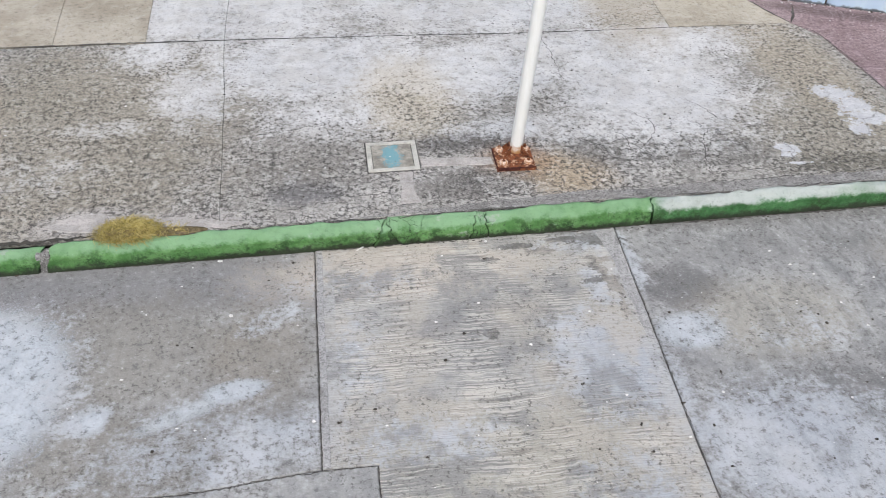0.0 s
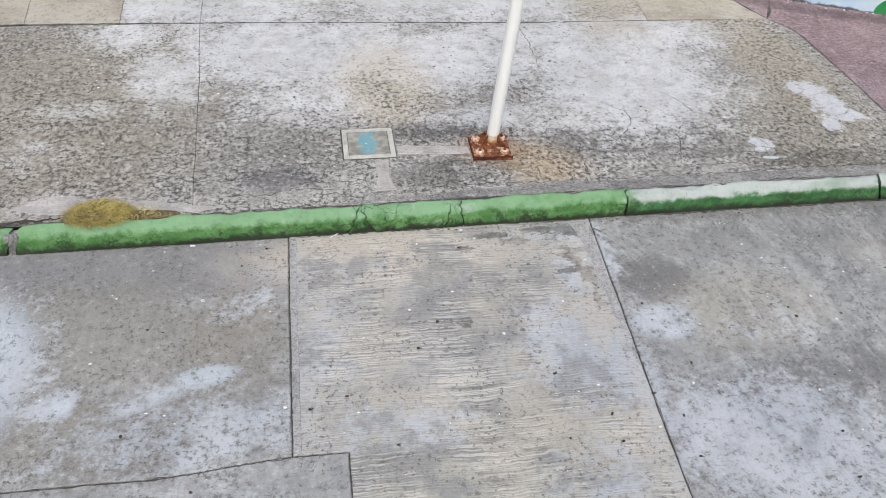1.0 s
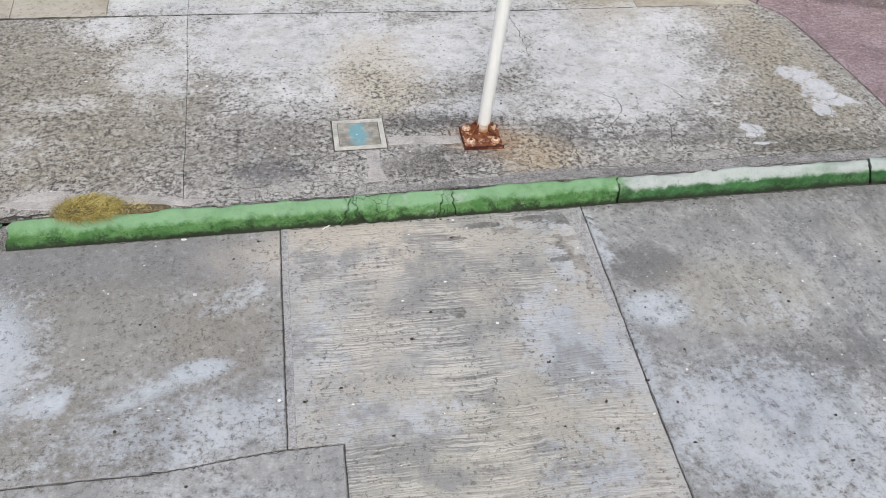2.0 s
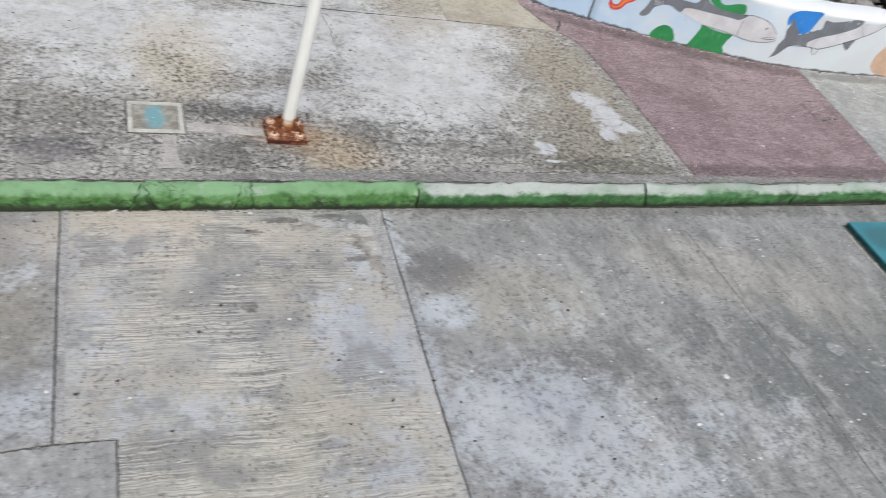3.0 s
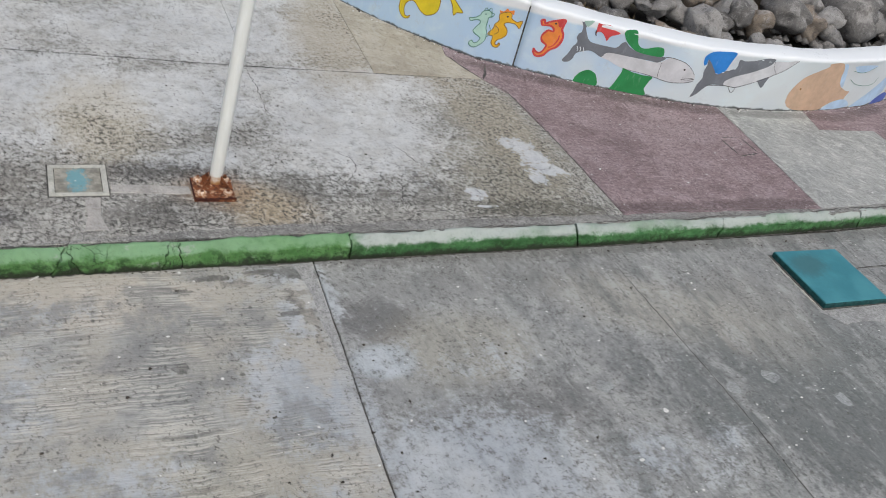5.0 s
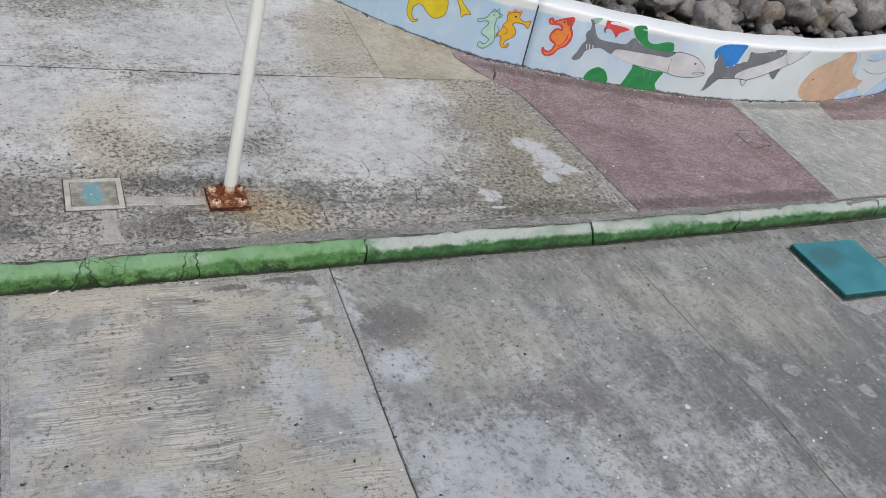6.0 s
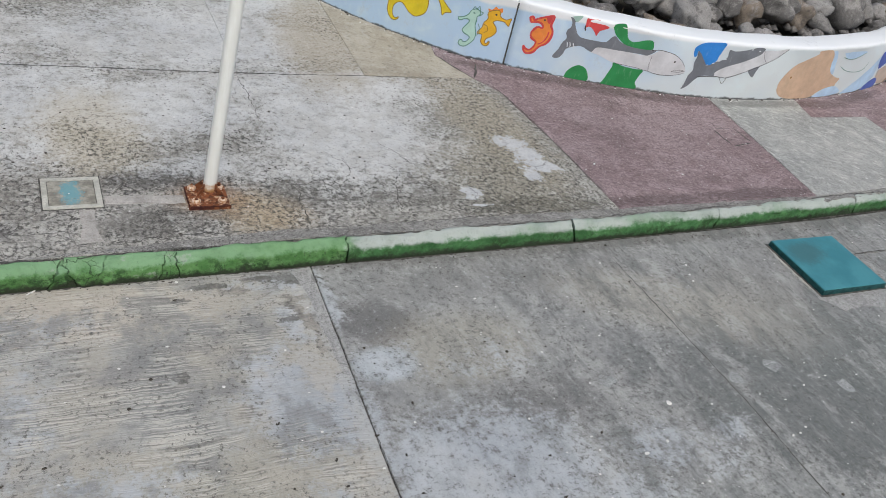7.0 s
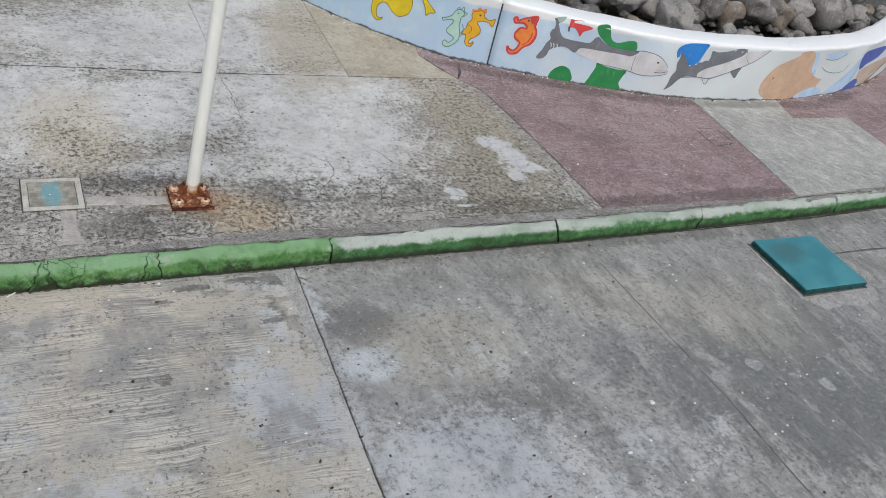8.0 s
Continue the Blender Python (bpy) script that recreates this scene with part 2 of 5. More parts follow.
def road_material(name, broomed):
    m = Nodes(name, 0.8)

    def near(blots):
        """Only the blots that touch the slabs of this kind."""
        if broomed:
            return [b for b in blots if b[0] - b[2] < 0.0 and b[0] + b[2] > -2.0]
        return [b for b in blots if b[0] - b[2] < -2.0 or b[0] + b[2] > 0.0]

    wide, mid, small = m.noise(1.1, 5, 0.65), m.noise(8, 7, 0.72), m.noise(34, 5, 0.75)
    fine = m.noise(120, 3, 0.7)
    rag = m.math("ADD", m.math("ADD", spread(m, wide, 1.2), spread(m, mid, 2.4)), spread(m, small, 2.2))
    if broomed:
        col = m.mix(m.ramp(wide, 0.35, 0.65), (0.31, 0.302, 0.278), (0.40, 0.392, 0.362))
    else:
        col = m.mix(m.ramp(wide, 0.35, 0.65), (0.23, 0.23, 0.225), (0.335, 0.333, 0.315))
    col = m.mix(m.ramp(mid, 0.42, 0.66, 0, 0.6), col, (0.43, 0.42, 0.395))
    col = m.mix(m.ramp(mid, 0.46, 0.32, 0, 0.55), col, (0.185, 0.18, 0.17))
    for x, y, rx, ry, turn, c, k in near(ROAD_TONES):
        mask = m.patch(x, y, rx, ry, turn, m.math("MULTIPLY", rag, 0.55), 0.8)
        col = m.mix(m.math("MULTIPLY", mask, k), col, c)
    pale = m.ramp(m.math("ADD", field(m, near(ROAD_PALE)), m.math("MULTIPLY", rag, 0.70)), 0.22, 0.82)
    tint = m.mix(m.ramp(wide, 0.4, 0.6), BLUE_GREY, PALE)
    col = m.mix(m.math("MULTIPLY", pale, m.ramp(mid, 0.35, 0.6, 0.55, 0.85)), col, tint)
    skin = m.mix(m.ramp(mid, 0.4, 0.62), (0.44, 0.475, 0.50), (0.56, 0.60, 0.615))
    for x, y, rx, ry, turn, k, ragged_by in near(ROAD_SKINS):
        left = m.patch(x, y, rx, ry, turn, m.math("MULTIPLY", rag, ragged_by), 0.16)
        col = m.mix(m.math("MULTIPLY", left, k), col, skin)
    for x, y, rx, ry, turn in near(ROAD_CHIPS):
        chip = m.patch(x, y, rx, ry, turn, m.math("MULTIPLY", rag, 1.3), 0.3)
        col = m.mix(m.math("MULTIPLY", chip, 0.88), col, (0.13, 0.125, 0.115))
    if broomed:
        # wavy brush marks across the slab
        tone = m.noise(2.1, 5, 0.65, m.vec("ADD", m.pos, (7, 3, 0)))
        col = m.mix(m.ramp(tone, 0.50, 0.60, 0, 0.6), col, (0.46, 0.425, 0.36))
        col = m.mix(m.ramp(tone, 0.49, 0.40, 0, 0.7), col, (0.23, 0.232, 0.225))
        bent = m.n("ShaderNodeCombineXYZ")
        m.put(bent.inputs[1], m.math("ADD", m.math("MULTIPLY", m.noise(1.2, 3, 0.5), 0.13), m.math("MULTIPLY", m.noise(12, 2, 0.5), 0.028)))
        at = m.vec("ADD", m.pos, bent.outputs[0])
        rib = m.noise(1, 3, 0.6, at, (2.4, 86, 1))
        # smooth trowelled margins beside the joints
        rim = m.math("MAXIMUM", m.ramp(m.x(), -1.895, -1.905), m.ramp(m.math("ADD", m.x(), spread(m, small, 0.05)), -0.135, -0.12))
        where = m.ramp(m.math("ADD", m.noise(2.4, 5, 0.65), m.math("MULTIPLY", pale, -0.08)), 0.45, 0.56)
        where = m.math("MULTIPLY", where, m.math("SUBTRACT", 1.0, rim))
        col = m.mix(m.math("MULTIPLY", rim, m.ramp(mid, 0.43, 0.6, 0.12, 0.8)), col, (0.43, 0.425, 0.405))
        light, dark = m.ramp(rib, 0.50, 0.58), m.ramp(rib, 0.47, 0.38)
        col = m.mix(m.math("MULTIPLY", light, m.math("ADD", m.math("MULTIPLY", where, 0.62), 0.07)), col, (0.60, 0.57, 0.50))
        col = m.mix(m.math("MULTIPLY", dark, m.math("ADD", m.math("MULTIPLY", where, 0.40), 0.07)), col, (0.12, 0.112, 0.098))
        height = m.math("ADD", m.math("MULTIPLY", rib, 1.6), m.math("MULTIPLY", small, 0.8))
    else:
        # drag marks across the slab, strongest to the east
        rot = m.n("ShaderNodeMapping")
        m.put(rot.inputs[0], m.vec("ADD", m.pos, scale_colour(m, m.noise(2.2, 3, 0.5), 0.05)))
        rot.inputs["Rotation"].default_value = (0, 0, radians(-4))
        rib = m.noise(1, 7, 0.76, rot.outputs[0], (15, 3.4, 1))
        east = m.ramp(m.x(), -0.5, 2.5, 0.2, 1.0)
        col = m.mix(m.math("MULTIPLY", m.ramp(rib, 0.51, 0.66), m.math("MULTIPLY", east, 0.62)), col, (0.100, 0.107, 0.102))
        col = m.mix(m.math("MULTIPLY", m.ramp(rib, 0.47, 0.34), m.math("MULTIPLY", east, 0.30)), col, (0.47, 0.47, 0.445))
        smear = m.noise(1, 5, 0.65, rot.outputs[0], (4.2, 2.0, 1))
        col = m.mix(m.math("MULTIPLY", m.ramp(smear, 0.49, 0.66), m.math("MULTIPLY", east, 0.62)), col, (0.148, 0.158, 0.150))
        col = m.mix(m.math("MULTIPLY", m.ramp(smear, 0.46, 0.36), m.math("MULTIPLY", east, 0.5)), col, (0.45, 0.445, 0.42))
        clump = m.noise(16, 7, 0.78)
        col = m.mix(m.ramp(clump, 0.44, 0.39, 0, 0.6), col, (0.12, 0.12, 0.115))
        col = m.mix(m.ramp(clump, 0.57, 0.64, 0, 0.4), col, (0.47, 0.47, 0.45))
        height = m.math("ADD", m.math("MULTIPLY", rib, 0.7), m.math("MULTIPLY", small, 0.9))
    worn = m.math("MULTIPLY", m.ramp(m.noise(3.3, 5, 0.7, m.vec("ADD", m.pos, (2, 9, 0))), 0.40, 0.58, 0.25, 1.0), m.ramp(pale, 0.3, 1.0, 1.0, 0.45))
    col = m.mix(m.math("MULTIPLY", m.ramp(small, 0.455, 0.405), m.math("MULTIPLY", worn, 0.8)), col, (0.105, 0.10, 0.09))
    col = m.mix(m.ramp(small, 0.57, 0.70, 0, 0.32), col, (0.54, 0.535, 0.51))
    col = m.mix(m.math("MULTIPLY", m.ramp(fine, 0.46, 0.34), m.math("MULTIPLY", worn, 0.5)), col, (0.11, 0.105, 0.10))
    col = m.mix(m.ramp(fine, 0.58, 0.70, 0, 0.4), col, (0.60, 0.595, 0.57))
    return m.done(col, m.bump(height, 0.55, 0.006), m.ramp(mid, 0.3, 0.7, 0.6, 0.88))


ROAD = road_material("worn_road_concrete", False)
ROAD_BROOMED = road_material("broomed_road_concrete", True)


def pavement_material(name):
    m = Nodes(name, 0.92)
    wide, mid = m.noise(1.3, 5, 0.65), m.noise(9, 7, 0.75)
    grit, fine = m.noise(32, 6, 0.78, None, (1, 0.9, 1)), m.noise(95, 4, 0.72)
    rag = m.math("ADD", m.math("ADD", spread(m, wide, 1.2), spread(m, mid, 2.2)), spread(m, grit, 2.0))
    base = m.mix(m.ramp(wide, 0.35, 0.66), (0.34, 0.325, 0.29), (0.46, 0.44, 0.40))
    base = m.mix(m.ramp(mid, 0.48, 0.68, 0, 0.7), base, (0.60, 0.575, 0.51))
    base = m.mix(m.ramp(mid, 0.46, 0.32, 0, 0.6), base, (0.20, 0.185, 0.155))
    for x, y, rx, ry, turn, c, k in PAVE_TONES:
        mask = m.patch(x, y, rx, ry, turn, m.math("MULTIPLY", rag, 0.5), 0.9)
        base = m.mix(m.math("MULTIPLY", mask, k), base, c)
    full = field(m, PAVE_CRUST)
    crust = m.ramp(m.math("ADD", full, m.math("MULTIPLY", rag, 0.85)), 0.12, 0.95)
    skin = m.mix(m.ramp(wide, 0.35, 0.65), (0.565, 0.57, 0.565), (0.655, 0.655, 0.635))
    skin = m.mix(m.ramp(mid, 0.52, 0.36, 0, 0.75), skin, (0.43, 0.43, 0.42))
    patchy = m.noise(3.5, 6, 0.7)
    skin = m.mix(m.ramp(patchy, 0.55, 0.40, 0, 0.5), skin, (0.48, 0.465, 0.43))
    col = m.mix(m.math("MULTIPLY", crust, 0.86), base, skin)
    # open pits between the stones; fewer where the crust is left
    keep = m.math("ADD", grit, m.math("MULTIPLY", crust, 0.07))
    pits = m.math("MULTIPLY", m.ramp(keep, 0.495, 0.445), m.ramp(m.math("ADD", m.noise(4.5, 5, 0.7), m.math("MULTIPLY", crust, -0.12)), 0.36, 0.56, 0.35, 1.0))
    for x, y, rx, ry, turn, c, k in PAVE_TINTS:
        col = m.mix(m.math("MULTIPLY", m.patch(x, y, rx, ry, turn, m.math("MULTIPLY", rag, 0.5), 0.8), k), col, c)
    coarse = m.noise(19, 7, 0.8, None, (1, 0.95, 1))
    west = m.ramp(m.x(), -2.2, -3.0, 0.33, 0.55)
    col = m.mix(m.math("MULTIPLY", m.ramp(m.math("ADD", coarse, m.math("MULTIPLY", crust, 0.07)), 0.475, 0.435), west), col, (0.11, 0.10, 0.085))
    col = m.mix(m.math("MULTIPLY", m.ramp(coarse, 0.55, 0.61), 0.5), col, (0.60, 0.575, 0.52))
    col = m.mix(m.math("MULTIPLY", pits, 0.85), col, (0.07, 0.065, 0.058))
    hard = 0.0
    for x, y, rx, ry, turn in PAVE_SPLASH:
        hard = m.math("MAXIMUM", hard, m.patch(x, y, rx, ry, turn, m.math("ADD", m.math("MULTIPLY", rag, 1.2), spread(m, m.noise(11, 5, 0.65), 3.2)), 0.12))
    col = m.mix(m.math("MULTIPLY", hard, 0.9), col, m.mix(m.ramp(mid, 0.4, 0.6), (0.56, 0.57, 0.58), (0.66, 0.67, 0.67)))
    col = m.mix(m.ramp(grit, 0.575, 0.68, 0, 0.6), col, (0.62, 0.60, 0.55))
    col = m.mix(m.ramp(fine, 0.44, 0.32, 0, 0.55), col, (0.10, 0.095, 0.085))
    col = m.mix(m.ramp(fine, 0.62, 0.73, 0, 0.5), col, (0.66, 0.65, 0.61))
    warp = m.n("ShaderNodeTexNoise")
    m.put(warp.inputs["Vector"], m.pos)
    warp.inputs["Scale"].default_value = 6
    warp.inputs["Detail"].default_value = 5
    fissure = m.cells(3.1, "DISTANCE_TO_EDGE", m.vec("ADD", m.pos, scale_colour(m, warp.outputs["Color"], 0.28)))
    lines = m.math("MULTIPLY", m.ramp(fissure, 0.020, 0.005), m.ramp(m.math("ADD", m.y(), spread(m, wide, 1.6)), 1.35, 0.85))
    col = m.mix(m.math("MULTIPLY", lines, 0.55), col, (0.07, 0.065, 0.06))
    height = m.math("SUBTRACT", m.math("ADD", m.math("MULTIPLY", grit, 1.2), m.math("MULTIPLY", fine, 0.4)), m.math("ADD", lines, pits))
    return m.done(col, m.bump(height, 0.6, 0.008))


PAVE = pavement_material("weathered_pavement_concrete")


def tan_material(name):
    """Smoother, browner slabs, stained in wide soft clouds."""
    m = Nodes(name, 0.9)
    wide, mid, small, fine = m.noise(1.6, 5, 0.6), m.noise(7, 7, 0.72), m.noise(30, 6, 0.78), m.noise(95, 4, 0.72)
    col = m.mix(m.ramp(wide, 0.36, 0.64), (0.340, 0.300, 0.230), (0.455, 0.415, 0.335))
    col = m.mix(m.ramp(mid, 0.50, 0.68, 0, 0.55), col, (0.53, 0.495, 0.415))
    col = m.mix(m.ramp(mid, 0.46, 0.33, 0, 0.5), col, (0.23, 0.20, 0.155))
    streak = m.noise(1, 6, 0.72, None, (9, 3, 1), 0.6)
    col = m.mix(m.ramp(streak, 0.53, 0.66, 0, 0.4), col, (0.50, 0.48, 0.43))
    col = m.mix(m.ramp(small, 0.45, 0.39, 0, 0.5), col, (0.13, 0.115, 0.09))
    col = m.mix(m.ramp(small, 0.58, 0.67, 0, 0.35), col, (0.58, 0.55, 0.48))
    col = m.mix(m.ramp(fine, 0.43, 0.32, 0, 0.45), col, (0.12, 0.105, 0.085))
    col = m.mix(m.ramp(fine, 0.61, 0.72, 0, 0.4), col, (0.62, 0.60, 0.54))
    return m.done(col, m.bump(m.math("ADD", small, m.math("MULTIPLY", fine, 0.5)), 0.4, 0.006))


PAVE_TAN = tan_material("tan_pavement_concrete")


def plain_concrete(name, a, b, speck=(0.16, 0.155, 0.15), fleck=(0.6, 0.6, 0.58), k=0.4, sweep=False, grime=()):
    m = Nodes(name, 0.88)
    mid, small, fine = m.noise(7, 6, 0.72), m.noise(32, 6, 0.78), m.noise(100, 4, 0.75)
    col = m.mix(m.ramp(m.noise(1.5, 5, 0.65), 0.35, 0.65), a, b)
    col = m.mix(m.ramp(mid, 0.5, 0.7, 0, 0.6), col, tuple(min(1, c * 1.35) for c in b))
    col = m.mix(m.ramp(mid, 0.46, 0.32, 0, 0.5), col, tuple(c * 0.7 for c in a))
    if sweep:
        rot = m.n("ShaderNodeMapping")
        m.put(rot.inputs[0], m.vec("ADD", m.pos, scale_colour(m, m.noise(1.6, 3, 0.5), 0.15)))
        rot.inputs["Rotation"].default_value = (0, 0, radians(52))
        rib = m.noise(1, 7, 0.8, rot.outputs[0], (5, 11, 1), 1.4)
        col = m.mix(m.ramp(rib, 0.52, 0.62, 0, 0.7), col, tuple(min(1, c * 1.5) for c in b))
        col = m.mix(m.ramp(rib, 0.47, 0.37, 0, 0.5), col, tuple(c * 0.62 for c in a))
    else:
        # old scuffs and thin streaks
        streak = m.noise(1, 6, 0.75, None, (3, 13, 1), 0.8)
        col = m.mix(m.ramp(streak, 0.53, 0.64, 0, 0.5), col, tuple(min(1, c * 1.25 + 0.02) for c in b))
        col = m.mix(m.ramp(m.noise(2.6, 6, 0.7), 0.54, 0.64, 0, 0.5), col, tuple(c * 0.72 for c in a))
    for x, y, rx, ry, turn in grime:
        rag = m.math("ADD", spread(m, mid, 1.4), spread(m, small, 1.2))
        col = m.mix(m.math("MULTIPLY", m.patch(x, y, rx, ry, turn, rag, 0.9), 0.6), col, tuple(c * 0.4 for c in a))
    for grain, g in ((small, 0.9), (fine, 1.0)):
        col = m.mix(m.ramp(grain, 0.46, 0.41, 0, k * g), col, speck)
        col = m.mix(m.ramp(grain, 0.58, 0.65, 0, k * g), col, fleck)
    return m.done(col, m.bump(m.math("ADD", small, fine), 0.6, 0.007))


RED = plain_concrete("worn_red_pavement", (0.252, 0.182, 0.184), (0.345, 0.265, 0.266), (0.08, 0.057, 0.056), (0.60, 0.52, 0.51), 0.72, False,
                     ((2.75, 2.72, 0.6, 0.10, -25), (3.6, 2.42, 0.7, 0.10, -22), (4.6, 2.14, 0.6, 0.09, -10), (3.1, 0.36, 0.6, 0.08, 0), (4.3, 0.38, 0.7, 0.08, 0), (6.6, 2.05, 0.5, 0.09, 0), (7.4, 2.25, 0.5, 0.1, 15)))
GREY = plain_concrete("brushed_grey_concrete", (0.335, 0.335, 0.315), (0.435, 0.43, 0.40), (0.15, 0.148, 0.14), (0.68, 0.67, 0.63), 0.45, True, ((5.7, 2.06, 0.6, 0.08, 0),))
MORTAR = plain_concrete("grey_mortar", (0.22, 0.21, 0.195), (0.32, 0.31, 0.285), (0.07, 0.066, 0.06), (0.54, 0.53, 0.5), 0.8)
MORTAR_PALE = plain_concrete("pale_mortar", (0.33, 0.325, 0.31), (0.41, 0.40, 0.385), (0.14, 0.135, 0.13), (0.6, 0.6, 0.58), 0.6)
RIM = plain_concrete("pale_cover_rim", (0.47, 0.455, 0.395), (0.55, 0.535, 0.47), (0.25, 0.245, 0.22), (0.7, 0.69, 0.64), 0.3)
SPOT = plain_concrete("pale_round_spot", (0.30, 0.305, 0.295), (0.38, 0.385, 0.375), (0.13, 0.13, 0.125), (0.48, 0.48, 0.46), 0.6)
SAND = plain_concrete("pale_sand", (0.37, 0.345, 0.315), (0.47, 0.44, 0.405), (0.20, 0.185, 0.165), (0.62, 0.60, 0.57), 0.4)
SOIL = plain_concrete("dark_soil", (0.06, 0.055, 0.045), (0.09, 0.08, 0.065), (0.03, 0.03, 0.025), (0.15, 0.14, 0.12))
FAR_GROUND = plain_concrete("far_ground", (0.22, 0.21, 0.19), (0.28, 0.265, 0.235))


def kerb_material():
    m = Nodes("worn_green_kerb_paint", 0.65)
    edge, fine, wide = m.noise(9, 6, 0.72), m.noise(60, 5, 0.75), m.noise(2.3, 4, 0.6)
    rag = m.math("ADD", spread(m, edge, 0.085), m.math("ADD", spread(m, wide, 0.07), spread(m, fine, 0.05)))
    z = m.math("ADD", m.z(), rag)
    east = m.ramp(m.math("ADD", m.x(), spread(m, edge, 0.2)), 0.22, 0.32)
    green = m.mix(m.ramp(edge, 0.35, 0.65), (0.070, 0.185, 0.048), (0.140, 0.290, 0.098))
    dark = m.mix(m.ramp(edge, 0.35, 0.65), (0.035, 0.12, 0.04), (0.08, 0.22, 0.08))
    col = m.mix(m.math("MULTIPLY", east, 0.8), green, dark)
    # chalky wear in the east; west of it the lit top is painted lighter
    chalk_lit = m.mix(east, (0.215, 0.37, 0.20), (0.46, 0.49, 0.455))
    col = m.mix(m.math("MULTIPLY", m.ramp(z, 0.098, 0.132), m.ramp(wide, 0.3, 0.55, 0.5, 0.95)), col, chalk_lit)
    bare = m.ramp(m.math("ADD", edge, spread(m, wide, 0.5)), 0.64, 0.70)
    col = m.mix(m.math("MULTIPLY", bare, 0.55), col, (0.36, 0.38, 0.34))
    # moss low down, plus the shaded lower front darkened in the colour
    moss_shade = m.ramp(m.math("ADD", m.noise(6, 6, 0.75), spread(m, fine, 0.5)), 0.47, 0.64)
    col = m.mix(m.math("MULTIPLY", moss_shade, m.ramp(z, 0.14, 0.07, 0.12, 0.95)), col, (0.03, 0.075, 0.022))
    chips = m.ramp(m.noise(40, 6, 0.8), 0.575, 0.64)
    col = m.mix(m.math("MULTIPLY", chips, m.ramp(z, 0.16, 0.06, 0.25, 0.85)), col, (0.045, 0.06, 0.04))
    warp = m.n("ShaderNodeTexNoise")
    m.put(warp.inputs["Vector"], m.pos)
    warp.inputs["Scale"].default_value = 12
    fissure = m.cells(9, "DISTANCE_TO_EDGE", m.vec("ADD", m.pos, scale_colour(m, warp.outputs["Color"], 0.12)))
    broken = m.math("MAXIMUM", m.math("MULTIPLY", m.ramp(m.x(), -1.75, -1.6), m.ramp(m.x(), -1.25, -1.38)), m.math("MULTIPLY", m.ramp(m.x(), -1.02, -0.97), m.ramp(m.x(), -0.82, -0.87)))
    lines = m.math("MULTIPLY", m.ramp(fissure, 0.017, 0.005), broken)
    col = m.mix(m.math("MULTIPLY", lines, 0.75), col, (0.025, 0.035, 0.02))
    # dirt along the foot, which also carries the bottom's shade in the colour
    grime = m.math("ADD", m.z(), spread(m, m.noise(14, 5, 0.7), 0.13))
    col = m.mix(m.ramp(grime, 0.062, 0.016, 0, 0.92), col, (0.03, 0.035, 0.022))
    return m.done(col, m.bump(m.math("SUBTRACT", m.math("ADD", edge, m.math("MULTIPLY", fine, 0.6)), lines), 0.8, 0.012))


KERB = kerb_material()


def wall_material():
    m = Nodes("painted_seawall", 0.6)
    wide, mid, fine = m.noise(1.5, 3, 0.5), m.noise(5, 4, 0.6), m.noise(50, 4, 0.7)
    wash = m.math("ADD", m.ramp(m.x(), 5.8, 2.2, 0.15, 0.85), m.math("MULTIPLY", m.math("SUBTRACT", wide, 0.5), 1.3))
    face = m.ramp(m.math("ADD", m.z(), m.math("MULTIPLY", mid, 0.05)), 0.81, 0.77)
    col = m.mix(m.math("MULTIPLY", m.ramp(wash, 0.1, 0.9), face), (0.695, 0.755, 0.77), (0.50, 0.655, 0.82))
    # white crest above the wash, painted lighter to carry its lit top
    col = m.mix(face, (0.85, 0.86, 0.86), col)
    col = m.mix(m.math("MULTIPLY", m.ramp(mid, 0.48, 0.7, 0, 0.4), face), col, (0.70, 0.82, 0.86))
    east = m.math("MULTIPLY", m.ramp(m.x(), 4.4, 5.4), face)
    col = m.mix(m.math("MULTIPLY", east, m.ramp(wide, 0.4, 0.65, 0.15, 0.6)), col, (0.68, 0.68, 0.66))
    soot = m.ramp(m.math("ADD", m.noise(4, 6, 0.75), spread(m, fine, 0.4)), 0.56, 0.72, 0, 0.32)
    col = m.mix(soot, col, (0.50, 0.50, 0.49))
    # darker towards the foot, with an uneven edge
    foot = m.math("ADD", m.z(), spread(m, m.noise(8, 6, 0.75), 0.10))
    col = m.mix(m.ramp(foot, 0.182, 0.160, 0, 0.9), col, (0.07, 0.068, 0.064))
    col = m.mix(m.ramp(m.noise(12, 6, 0.8), 0.66, 0.76, 0, 0.3), col, (0.45, 0.45, 0.44))
    return m.done(col, m.bump(m.math("ADD", mid, m.math("MULTIPLY", fine, 0.3)), 0.25, 0.008))


WALL = wall_material()


def paint(name, colour, rough=0.6):
    """Brushed mural paint, slightly uneven."""
    m = Nodes(name, rough)
    grain = m.noise(1, 5, 0.65, None, (30, 30, 8))
    col = m.mix(m.ramp(m.noise(6, 5, 0.65), 0.3, 0.7), tuple(c * 0.88 for c in colour), tuple(min(1, c * 1.1) for c in colour))
    col = m.mix(m.ramp(grain, 0.56, 0.70, 0, 0.35), col, tuple(min(1, c * 0.7 + 0.22) for c in colour))
    return m.done(col, m.bump(grain, 0.2, 0.003))


